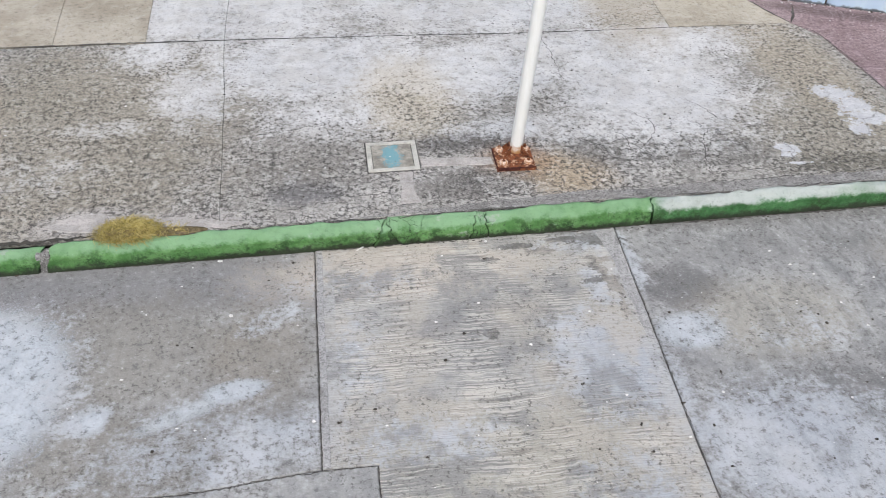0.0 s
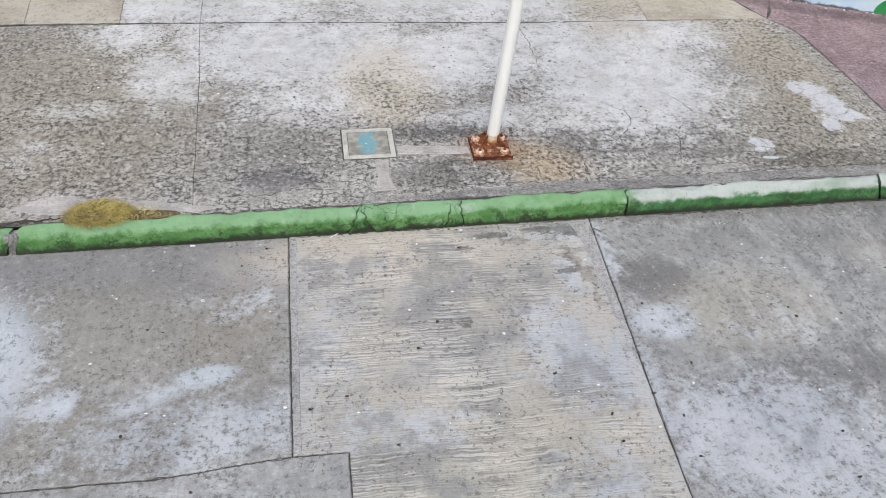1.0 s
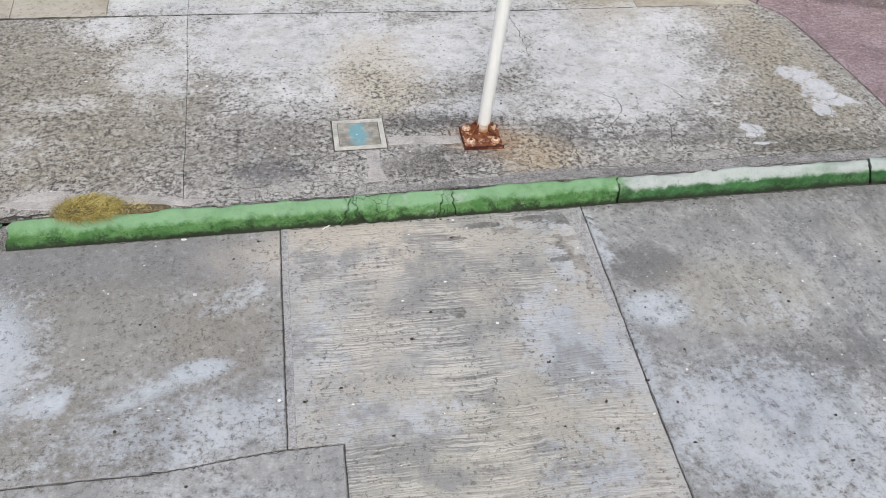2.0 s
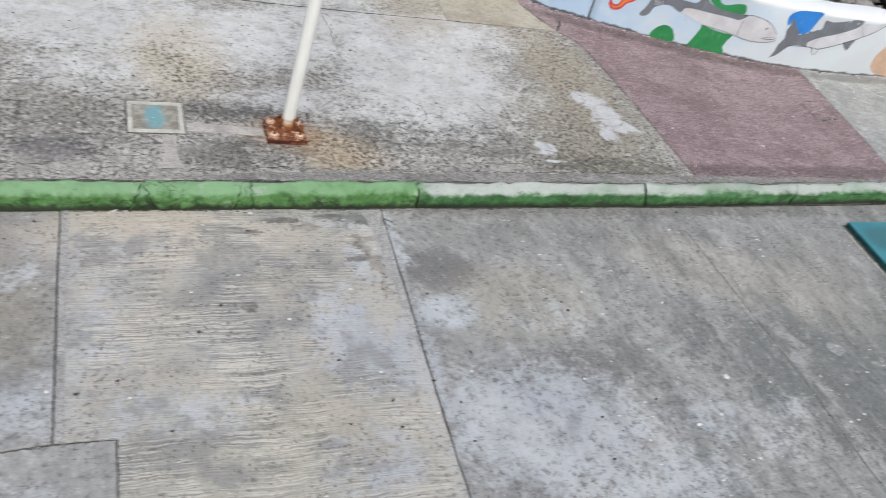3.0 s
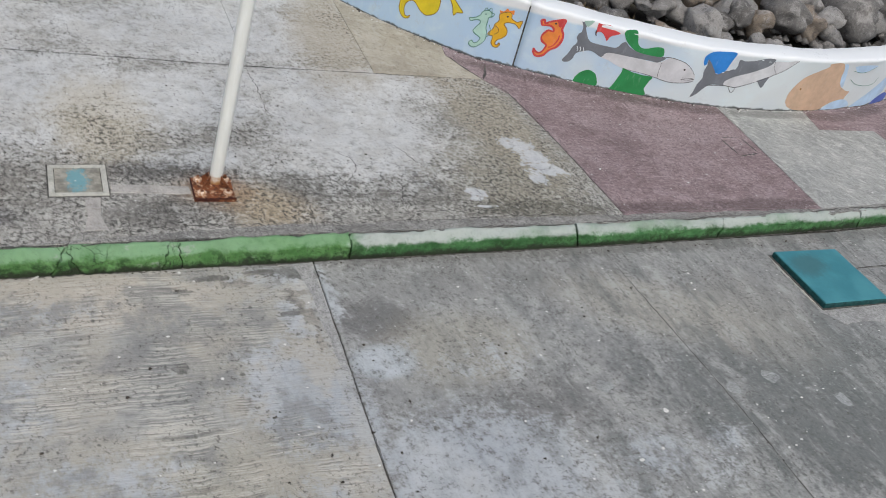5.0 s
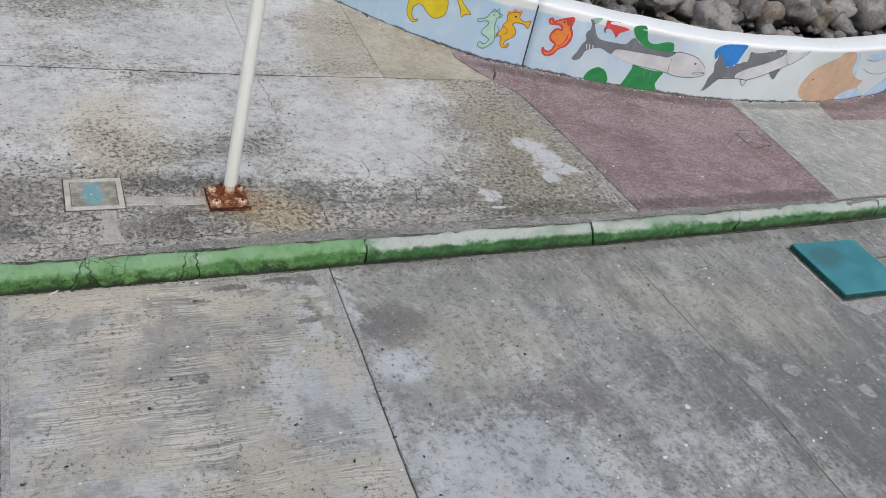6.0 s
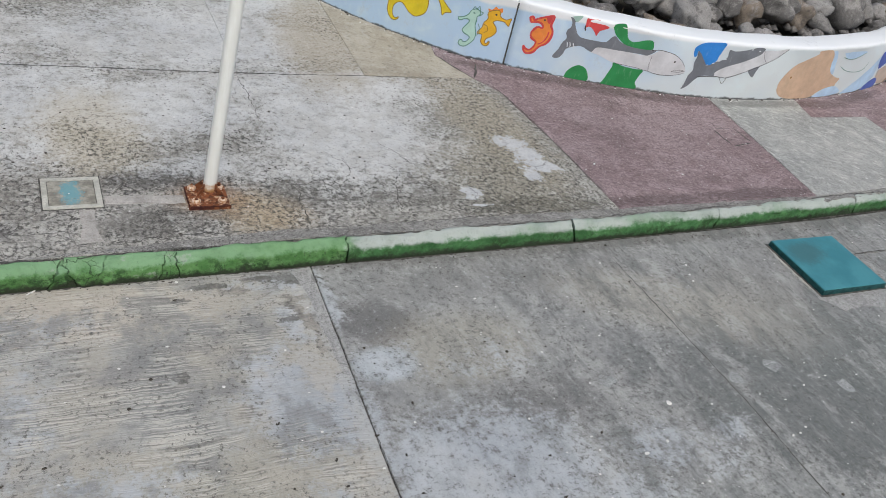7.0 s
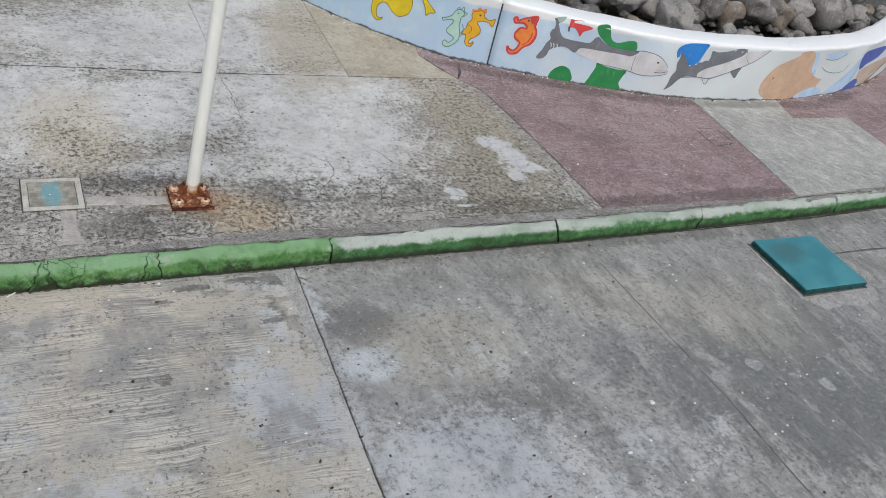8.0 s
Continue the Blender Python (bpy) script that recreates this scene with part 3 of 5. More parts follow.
def rust_material():
    m = Nodes("rusted_steel", 0.85)
    a, b = m.noise(30, 6, 0.75), m.noise(110, 4, 0.7)
    col = m.mix(m.ramp(a, 0.35, 0.6), (0.055, 0.022, 0.014), (0.23, 0.078, 0.030))
    col = m.mix(m.ramp(m.noise(22, 5, 0.7), 0.53, 0.60, 0, 0.7), col, (0.60, 0.40, 0.26))
    return m.done(col, m.bump(m.math("ADD", a, b), 0.7, 0.006))


def pole_material():
    m = Nodes("white_pole_paint", 0.6)
    a = m.noise(1, 5, 0.7, None, (25, 25, 3))
    col = m.mix(m.ramp(a, 0.4, 0.7), (0.82, 0.81, 0.75), (0.88, 0.875, 0.83))
    z = m.math("ADD", m.z(), m.math("MULTIPLY", m.math("SUBTRACT", m.noise(18, 5, 0.7), 0.5), 0.16))
    col = m.mix(m.ramp(z, 0.265, 0.20), col, (0.55, 0.30, 0.12))
    col = m.mix(m.ramp(m.noise(35, 5, 0.75), 0.68, 0.74, 0, 0.5), col, (0.45, 0.36, 0.26))
    return m.done(col, m.bump(a, 0.15, 0.003))


def teal_material():
    m = Nodes("worn_teal_paint", 0.42)
    a, b = m.noise(3.5, 5, 0.6), m.noise(45, 5, 0.75)
    col = m.mix(m.ramp(a, 0.35, 0.65), (0.050, 0.205, 0.24), (0.078, 0.27, 0.305))
    col = m.mix(m.patch(4.22, -0.38, 0.18, 0.13, 20, edge_noise(m), 0.8), col, (0.06, 0.165, 0.18))
    col = m.mix(m.ramp(b, 0.62, 0.72, 0, 0.35), col, (0.10, 0.26, 0.29))
    return m.done(col, m.bump(m.math("ADD", a, m.math("MULTIPLY", b, 0.3)), 0.2, 0.006), m.ramp(a, 0.3, 0.7, 0.35, 0.55))


def panel_material():
    m = Nodes("cover_panel", 0.85)
    fine = m.noise(60, 5, 0.75)
    col = m.mix(m.ramp(m.noise(14, 5, 0.7), 0.35, 0.65), (0.22, 0.205, 0.17), (0.40, 0.375, 0.315))
    rag = m.math("ADD", spread(m, m.noise(14, 6, 0.75), 3.0), spread(m, fine, 1.5))
    smudge = m.patch(-1.452, 0.80, 0.062, 0.135, 6, rag, 0.3)
    col = m.mix(m.math("MULTIPLY", smudge, m.ramp(fine, 0.3, 0.45, 0.55, 0.95)), col, (0.17, 0.34, 0.37))
    col = m.mix(m.ramp(fine, 0.45, 0.35, 0, 0.4), col, (0.10, 0.10, 0.09))
    return m.done(col, m.bump(fine, 0.5, 0.004))


def rock_material(name, a, b):
    m = Nodes(name, 0.78)
    info = m.n("ShaderNodeObjectInfo").outputs["Random"]
    tex = m.vec("ADD", m.n("ShaderNodeTexCoord").outputs["Object"], scale_colour(m, info, 40.0))
    mid, small, fine = m.noise(2.6, 6, 0.7, tex), m.noise(9, 6, 0.75, tex), m.noise(34, 5, 0.75, tex)
    col = m.mix(m.ramp(info, 0.0, 0.7), a, b)
    col = m.mix(m.ramp(info, 0.72, 0.78, 0, 0.8), col, (0.24, 0.18, 0.125))
    col = m.mix(m.ramp(mid, 0.5, 0.66, 0, 0.6), col, tuple(c * 1.45 for c in b))
    col = m.mix(m.ramp(mid, 0.46, 0.34, 0, 0.6), col, tuple(c * 0.55 for c in a))
    col = m.mix(m.ramp(small, 0.56, 0.66, 0, 0.32), col, (0.42, 0.41, 0.385))
    col = m.mix(m.ramp(small, 0.45, 0.34, 0, 0.5), col, (0.06, 0.058, 0.055))
    col = m.mix(m.ramp(fine, 0.58, 0.70, 0, 0.5), col, (0.5, 0.49, 0.46))
    col = m.mix(m.ramp(fine, 0.45, 0.34, 0, 0.5), col, (0.05, 0.05, 0.047))
    return m.done(col, m.bump(m.math("ADD", small, m.math("MULTIPLY", fine, 0.6)), 0.8, 0.03))


def simple(name, a, b, scale=20.0, rough=0.8):
    m = Nodes(name, rough)
    return m.done(m.mix(m.ramp(m.noise(scale, 4, 0.6), 0.35, 0.65), a, b))


# dark green for the lid's sides, with their shade put into the colour
TEAL_SHADED = simple("dark_green_shaded_side", (0.006, 0.045, 0.045), (0.018, 0.085, 0.085), 25, 0.5)
RUST, POLE, TEAL, PANEL = rust_material(), pole_material(), teal_material(), panel_material()
# darker copy of the rust, for plate sides with shade in the colour
RUST_SHADED = simple("shaded_rust", (0.045, 0.012, 0.010), (0.10, 0.030, 0.018), 50)
NUT = simple("rusty_pale_nut", (0.48, 0.24, 0.11), (0.76, 0.62, 0.50), 55)
ROCK = rock_material("grey_beach_rock", (0.135, 0.125, 0.116), (0.36, 0.34, 0.32))
JOINT = simple("joint_dirt", (0.05, 0.047, 0.042), (0.13, 0.123, 0.11), 24)
m = Nodes("dry_grass", 0.7)
island = m.n("ShaderNodeNewGeometry").outputs["Random Per Island"]
STRAW = m.done(m.mix(m.ramp(island, 0.35, 1.0), m.mix(m.ramp(island, 0.0, 0.35), (0.13, 0.105, 0.025), (0.36, 0.285, 0.065)), (0.58, 0.48, 0.20)))
BROWN_SOIL = simple("brown_soil", (0.09, 0.070, 0.032), (0.19, 0.15, 0.085), 45)
BROWN_STALK = simple("withered_stalks", (0.12, 0.085, 0.05), (0.30, 0.23, 0.14), 30)
WHITE_BIT = simple("white_litter", (0.62, 0.61, 0.58), (0.75, 0.74, 0.71), 60)
DARK_BIT = simple("dead_leaf_bits", (0.035, 0.03, 0.025), (0.08, 0.065, 0.05), 60)

# ---- building helpers ----


def empty(name, at=(0, 0, 0)):
    ob = new(name)
    ob.location = at
    ob.empty_display_size = 0.1
    return ob


def part(name, bm, material, parent=None, label="", smooth=False):
    me = bpy.data.meshes.new(name)
    bm.normal_update()
    bm.to_mesh(me)
    bm.free()
    if smooth:
        me.shade_smooth()
    me.materials.append(material)
    ob = new(name, me)
    if parent:
        bpy.context.view_layer.update()
        ob.parent = parent
        ob.matrix_parent_inverse = parent.matrix_world.inverted()
    return tagged(ob, label)


def ragged(poly, step=0.09, amount=0.004):
    """The outline cut into short steps, each shifted a little; two slabs that share an edge shift alike."""
    out = []
    for (x0, y0), (x1, y1) in zip(poly, poly[1:] + poly[:1]):
        n = max(1, int(math.hypot(x1 - x0, y1 - y0) / step))
        for i in range(n):
            x, y = x0 + (x1 - x0) * i / n, y0 + (y1 - y0) * i / n
            d = noise.noise_vector(Vector((x * 2.1, y * 2.1, 3))) * amount * 1.5 + noise.noise_vector(Vector((x * 11, y * 11, 7))) * amount
            out.append((x + d.x, y + d.y))
    return out


def inward(poly, d):
    """The outline moved inwards by d; it runs counter-clockwise."""
    out = []
    for i in range(len(poly)):
        a, b, c = Vector(poly[i - 1]), Vector(poly[i]), Vector(poly[(i + 1) % len(poly)])
        u, v = (b - a).normalized(), (c - b).normalized()
        n = Vector((-u.y - v.y, u.x + v.x))
        n = n.normalized() * (d / max(0.35, n.length / 2)) if n.length > 1e-6 else Vector((-u.y, u.x)) * d
        out.append((b.x + n.x, b.y + n.y))
    return out


def prism(poly, z0, z1, gap=0.004, chamfer=0.006, step=0.09, amount=0.004):
    """A slab with a ragged outline and worn upper edges."""
    if sum(x0 * y1 - x1 * y0 for (x0, y0), (x1, y1) in zip(poly, poly[1:] + poly[:1])) < 0:
        poly = poly[::-1]
    rim = inward(ragged(poly, step, amount), gap)
    top = inward(rim, chamfer)
    bm = bmesh.new()
    rings = [[bm.verts.new((x, y, z)) for x, y in ring] for ring, z in ((rim, z0), (rim, z1 - chamfer), (top, z1))]
    for lower, upper in zip(rings, rings[1:]):
        for i in range(len(lower)):
            j = (i + 1) % len(lower)
            bm.faces.new((lower[i], lower[j], upper[j], upper[i]))
    bm.faces.new(rings[-1])
    bm.faces.new(rings[0][::-1])
    bm.normal_update()
    bmesh.ops.triangulate(bm, faces=[f for f in bm.faces if len(f.verts) > 4])
    return bm


def box(x0, x1, y0, y1, z0, z1, bevel=0.0, segments=2):
    bm = bmesh.new()
    bmesh.ops.create_cube(bm, size=1)
    for v in bm.verts:
        v.co = Vector((x0 + (v.co.x + 0.5) * (x1 - x0), y0 + (v.co.y + 0.5) * (y1 - y0), z0 + (v.co.z + 0.5) * (z1 - z0)))
    if bevel:
        bmesh.ops.bevel(bm, geom=bm.edges[:], offset=bevel, segments=segments, affect="EDGES", profile=0.5)
    return bm


def lathe(profile, n=24, m=Matrix()):
    """A turned body from (radius, z) pairs."""
    bm = bmesh.new()
    rings = [[bm.verts.new(m @ Vector((r * math.cos(2 * math.pi * i / n), r * math.sin(2 * math.pi * i / n), z))) for i in range(n)] for r, z in profile]
    for a, b in zip(rings, rings[1:]):
        for i in range(n):
            bm.faces.new((a[i], a[(i + 1) % n], b[(i + 1) % n], b[i]))
    bm.faces.new(rings[0][::-1])
    bm.faces.new(rings[-1])
    return bm


def along(points, n):
    """n + 1 points on a smooth curve through the given ones, which may have any number of values."""
    p = [np.array(q, float) for q in points]
    p = [2 * p[0] - p[1]] + p + [2 * p[-1] - p[-2]]
    out = []
    for k in range(n + 1):
        u = k / n * (len(p) - 3)
        i = min(int(u), len(p) - 4)
        t = u - i
        a, b, c, d = p[i : i + 4]
        out.append(0.5 * (2 * b + (c - a) * t + (2 * a - 5 * b + 4 * c - d) * t * t + (3 * b - a - 3 * c + d) * t ** 3))
    return out


def ribbon_on_ground(points, width, z, seed=0, step=0.05, crook=0.012):
    """A thin crooked crack filled with dirt."""
    rnd = random.Random(seed)
    bm, last = bmesh.new(), None
    length = sum(math.dist(a, b) for a, b in zip(points, points[1:]))
    line = along(points, max(3, int(length / step)))
    for i, p in enumerate(line):
        d = line[min(i + 1, len(line) - 1)] - line[max(i - 1, 0)]
        s = np.array((-d[1], d[0])) / (np.hypot(*d) + 1e-9)
        c = p + s * rnd.uniform(-1, 1) * crook
        w = width * rnd.uniform(0.3, 1.0) * min(1, 0.15 + 4 * min(i, len(line) - 1 - i) / len(line))
        pair = [bm.verts.new((*(c + s * w / 2), z)), bm.verts.new((*(c - s * w / 2), z))]
        if last:
            bm.faces.new((last[0], last[1], pair[1], pair[0]))
        last = pair
    return bm


PZ = 0.155  # pavement height above the road

# ---- ground, road and pavement ----
bm = bmesh.new()
bmesh.ops.create_grid(bm, x_segments=24, y_segments=24, size=900)
for v in bm.verts:
    v.co.z = -0.06
ground = tagged(part("ground", bm, FAR_GROUND), "wide flat grey-brown ground", "ground", kind="structure")

road = tagged(part("road", box(-14, 15, -8, 0.9, -0.05, -0.012), JOINT), "worn grey concrete road in large cast slabs", "road", kind="structure")
def kerb_y(x):
    """The kerb's foot line, almost straight, bending slowly away to the east."""
    return 0.022 + 0.018 * x + (0.0045 * (x - 2) ** 2 if x > 2 else 0) - (0.004 if x < -2 else 0)


SLABS_A = (
    ([(-7.5, -1.77), (-2.69, -1.77), (-1.995, -1.705), (-2.02, 0.03), (-7.5, -0.02)], ROAD), ([(-1.995, -1.705), (-1.715, -1.705), (-1.69, -8.0), (-0.09, -8.0), (-0.04, -1.6), (0.0, 0.04), (-2.02, 0.03)], ROAD_BROOMED), ([(-7.5, -8.0), (-1.69, -8.0), (-1.715, -1.705), (-1.995, -1.705), (-2.69, -1.77), (-7.5, -1.77)], ROAD),
    ([(-0.09, -8.0), (4.95, -8.0), (4.95, 0.13), (2.5, 0.07), (0.0, 0.04), (-0.04, -1.6)], ROAD),
)
SLABS_B = (
    ([(4.95, -8.0), (7.5, -8.0), (7.5, -0.39), (4.95, -0.39)], ROAD), ([(4.95, -0.39), (7.5, -0.39), (7.5, 0.3), (4.95, 0.13)], ROAD), ([(7.5, -8.0), (11, -8.0), (11, 0.55), (7.5, 0.3)], ROAD),
    ([(-11, -8.0), (-7.5, -8.0), (-7.5, -0.02), (-11, -0.1)], ROAD),
)
SLABS = SLABS_A + SLABS_B
for poly, mat in SLABS:
    part("slab", prism(poly, -0.03, 0.0, 0.0035), mat, road)
band = [(-2.012, 0.02), (-1.972, 0.02), (-1.951, -1.70), (-1.988, -1.70)]
part("smooth_band", prism(band, -0.01, 0.002, 0, 0.0015, 0.05, 0.006), MORTAR_PALE, road, "smooth pale band beside the joint")
bandeast = [(-0.135, -0.02), (-0.035, 0.0), (-0.012, -0.3), (-0.03, -0.75), (-0.05, -1.05), (-0.09, -0.95), (-0.10, -0.55), (-0.09, -0.3)]
part("smooth_band", prism(bandeast, -0.01, 0.002, 0, 0.0015, 0.03, 0.010), MORTAR_PALE, road, "crumbling pale band beside the joint")

# pale round spots on the road's surface, added as thin raised discs
for x, y, r in ((1.59, -1.36, 0.056), (2.55, -1.52, 0.052), (2.93, -1.46, 0.060), (3.38, -1.74, 0.058)):
    rim = [(x + r * math.cos(a) * (1 + 0.2 * math.sin(2 * a + x * 5)), y + r * math.sin(a) * (1 + 0.2 * math.sin(3 * a + x * 9))) for a in np.arange(0, 6.28, 0.35)]
    part("pale_spot", prism(rim, -0.01, 0.0008, 0.0, 0.0006, 0.015, 0.009), SPOT, road, "smooth pale round spot")

pavement = tagged(part("pavement", box(-14, 15, 0.9, 9, -0.05, PZ - 0.016), JOINT), "weathered concrete pavement in cast slabs, grey, tan and dull red", "pavement", kind="structure")
part("bedding", box(-14, 4, 0.19, 0.899, -0.05, PZ - 0.018), JOINT, pavement)
part("bedding", box(4.001, 15, 0.55, 0.899, -0.05, PZ - 0.018), JOINT, pavement)
PAVE_SLABS_A = (
    ([(-11, 0.05), (-2.61, 0.085), (-2.69, 1.67), (-2.76, 2.70), (-11, 2.78)], PAVE),
    ([(-2.61, 0.085), (-1.2, 0.112), (0.03, 0.14), (2.66, 0.19), (2.60, 1.35), (2.50, 2.27), (2.335, 2.555), (0.015, 2.585), (-2.76, 2.70), (-2.69, 1.67)], PAVE),
    ([(-4.21, 2.745), (-3.43, 2.722), (-3.62, 6.2), (-4.50, 6.2)], PAVE_TAN),
    ([(-3.43, 2.722), (-2.76, 2.70), (-2.82, 6.2), (-3.62, 6.2)], PAVE),
)
PAVE_SLABS_B = (
    ([(-11, 2.78), (-4.21, 2.745), (-4.50, 6.2), (-11, 6.2)], PAVE_TAN),
    ([(-2.76, 2.70), (0.015, 2.585), (0.0, 6.2), (-2.82, 6.2)], PAVE),
    ([(0.015, 2.585), (1.20, 2.57), (1.29, 6.2), (0.0, 6.2)], PAVE),
    ([(1.20, 2.57), (2.335, 2.555), (2.12, 3.06), (2.2, 3.5), (2.3, 6.2), (1.29, 6.2)], PAVE_TAN),
)
PAVE_SLABS_C = (
    ([(2.335, 2.555), (2.50, 2.88), (2.6, 3.3), (2.2, 3.5), (2.12, 3.06)], RED),
    ([(2.66, 0.21), (4.905, 0.25), (4.98, 1.2), (5.06, 2.45), (2.6, 3.3), (2.50, 2.88), (2.335, 2.555), (2.50, 2.27), (2.60, 1.35)], RED),
    ([(4.905, 0.285), (7.03, 0.42), (7.05, 1.1), (7.07, 1.756), (6.205, 1.756), (6.42, 2.6), (5.06, 2.45), (4.98, 1.2)], GREY),
    ([(7.03, 0.42), (11, 0.85), (11, 4), (6.42, 2.6), (6.205, 1.756), (7.07, 1.756), (7.05, 1.1)], RED),
)
for poly, mat in PAVE_SLABS_A + PAVE_SLABS_B + PAVE_SLABS_C:
    part("slab", prism(poly, PZ - 0.03, PZ, 0.0015, 0.003), mat, pavement)
strip = [(-1.9, 0.098), (-1.2, 0.112), (0.2, 0.135), (2.4, 0.165), (4.9, 0.205), (7, 0.33), (11, 0.75), (11, 0.85), (7.03, 0.42), (4.905, 0.285), (2.66, 0.275), (0.03, 0.245), (-0.6, 0.225), (-1.2, 0.17)]
part("mortar_strip", prism(strip, PZ - 0.03, PZ + 0.003, 0.0, 0.004, 0.035, 0.016), MORTAR, pavement, "smooth grey mortar strip")
for poly in (
    [(-1.245, 0.742), (-0.99, 0.728), (-0.735, 0.722), (-0.735, 0.625), (-1.0, 0.638), (-1.25, 0.648)],
    [(-1.415, 0.59), (-1.315, 0.59), (-1.325, 0.40), (-1.285, 0.235), (-1.43, 0.235), (-1.40, 0.42)],
):
    part("repair_strip", prism(poly, PZ - 0.01, PZ + 0.004, 0.0, 0.004, 0.03, 0.012), SAND, pavement, "pale mortar repair")
part("joint_line", ribbon_on_ground([(-9, 2.765), (-4.4, 2.738), (-2.76, 2.70), (-1.2, 2.64), (0.015, 2.585), (1.2, 2.57), (2.33, 2.555)], 0.022, PZ + 0.001, 77, 0.06, 0.005), JOINT, pavement)
for n, (points, width) in enumerate((
    ([(4.60, 1.53), (4.605, 1.36), (4.61, 1.185)], 0.022), ([(4.61, 1.185), (4.76, 1.21), (4.90, 1.24)], 0.022), ([(4.90, 1.24), (4.89, 1.4), (4.88, 1.54)], 0.022), ([(4.88, 1.54), (4.74, 1.535), (4.60, 1.53)], 0.022),
    ([(2.34, 2.55), (2.50, 2.27), (2.60, 1.35), (2.665, 0.28)], 0.014), ([(2.34, 2.55), (2.42, 2.7), (2.50, 2.88)], 0.034), ([(2.33, 2.56), (2.22, 2.8), (2.13, 3.05)], 0.03), ([(4.905, 0.285), (4.98, 1.2), (5.06, 2.2)], 0.008),
)):
    part("groove", ribbon_on_ground(points, width, PZ + 0.0015, 120 + n, 0.04, 0.005), JOINT, pavement)
PAVE_CRACKS_A = (
    ([(0.90, 1.38), (1.02, 1.2), (1.06, 1.08), (1.14, 0.97)], 0.012),
    ([(1.14, 0.97), (1.22, 1.02), (1.30, 1.12)], 0.010),
    ([(1.14, 0.97), (1.10, 0.8), (1.2, 0.62)], 0.008),
    ([(0.42, 1.26), (0.55, 0.99), (0.38, 0.72)], 0.012),
    ([(0.55, 0.99), (0.72, 0.9)], 0.008),
    ([(0.2, 1.05), (0.3, 0.8), (0.26, 0.55)], 0.010),
    ([(-0.12, 0.95), (0.05, 0.8), (0.14, 0.63)], 0.010),
    ([(-2.63, 1.15), (-2.36, 1.18), (-2.11, 1.23), (-1.9, 1.3)], 0.014),
)
PAVE_CRACKS_B = (
    ([(-2.0, 0.43), (-1.75, 0.36), (-1.46, 0.38)], 0.010),
    ([(-1.22, 0.55), (-0.98, 0.52), (-0.76, 0.56)], 0.012),
    ([(-2.5, 0.3), (-2.2, 0.24), (-1.9, 0.3), (-1.6, 0.24)], 0.012),
    ([(-1.3, 0.19), (-0.86, 0.26), (-0.4, 0.25), (0.05, 0.265)], 0.016),
    ([(0.03, 0.26), (0.8, 0.262), (1.6, 0.285), (2.66, 0.29)], 0.016),
    ([(2.66, 0.285), (3.6, 0.30), (4.9, 0.30)], 0.012),
    ([(1.0, 0.20), (1.6, 0.215), (2.1, 0.19)], 0.010),
    ([(0.6, 0.34), (1.1, 0.37), (1.7, 0.36)], 0.012),
)
PAVE_CRACKS_C = (
    ([(-1.62, 0.60), (-1.75, 0.5), (-1.82, 0.36)], 0.010),
    ([(-2.4, 0.75), (-2.1, 0.68), (-1.85, 0.72)], 0.009),
    ([(0.6, 2.6), (0.75, 2.66), (0.95, 2.6)], 0.014),
    ([(0.0, 2.60), (0.012, 2.24), (0.03, 1.60)], 0.012),
    ([(0.09, 0.79), (0.05, 0.52), (0.063, 0.25)], 0.016),
    ([(0.37, 0.89), (0.41, 0.65), (0.36, 0.45)], 0.012),
    ([(0.99, 0.98), (0.84, 0.74), (0.77, 0.28)], 0.012),
    ([(-0.10, 0.88), (0.09, 0.79), (0.37, 0.89)], 0.012),
)
for n, (points, width) in enumerate(PAVE_CRACKS_A + PAVE_CRACKS_B + PAVE_CRACKS_C):
    part("crack", ribbon_on_ground(points, width * 0.65, PZ + 0.0015, n, 0.035, 0.016), JOINT, pavement)
for n, (points, width) in enumerate((([(4.73, -0.40), (5.03, -0.386), (5.6, -0.384)], 0.022), ([(2.36, 0.0), (2.42, -0.8), (2.48, -1.68), (2.49, -2.31), (2.5, -3.5)], 0.011))):
    part("crack", ribbon_on_ground(points, width, 0.0015, 40 + n, 0.05, 0.004), JOINT, road)

for n, (points, width) in enumerate((
    ([(-4.5, -1.78), (-2.69, -1.77), (-2.3, -1.735), (-1.72, -1.705)], 0.009), ([(-1.715, -1.705), (-1.70, -3.0), (-1.695, -4.2)], 0.008), ([(-0.002, 0.02), (-0.02, -0.8), (-0.04, -1.6), (-0.06, -3.0), (-0.075, -4.2)], 0.005),
    ([(-2.018, 0.02), (-2.005, -0.9), (-1.995, -1.70)], 0.006),
)):
    part("joint_line", ribbon_on_ground(points, width, 0.001, 200 + n, 0.03, 0.006), JOINT, road)

# ---- kerb ----
kerb = tagged(empty("kerb", (0, 0.05, 0)), "green painted concrete kerb, chipped and chalky on top", "kerb", kind="structure")
KERB_PROFILE = ((0.008, -0.03), (0.004, 0.015), (0.005, 0.060), (0.008, 0.098), (0.013, 0.112), (0.026, 0.126), (0.050, 0.149), (0.066, 0.158), (0.090, 0.161), (0.094, 0.12), (0.094, -0.03))

KERB_CUT = along(KERB_PROFILE, 20)


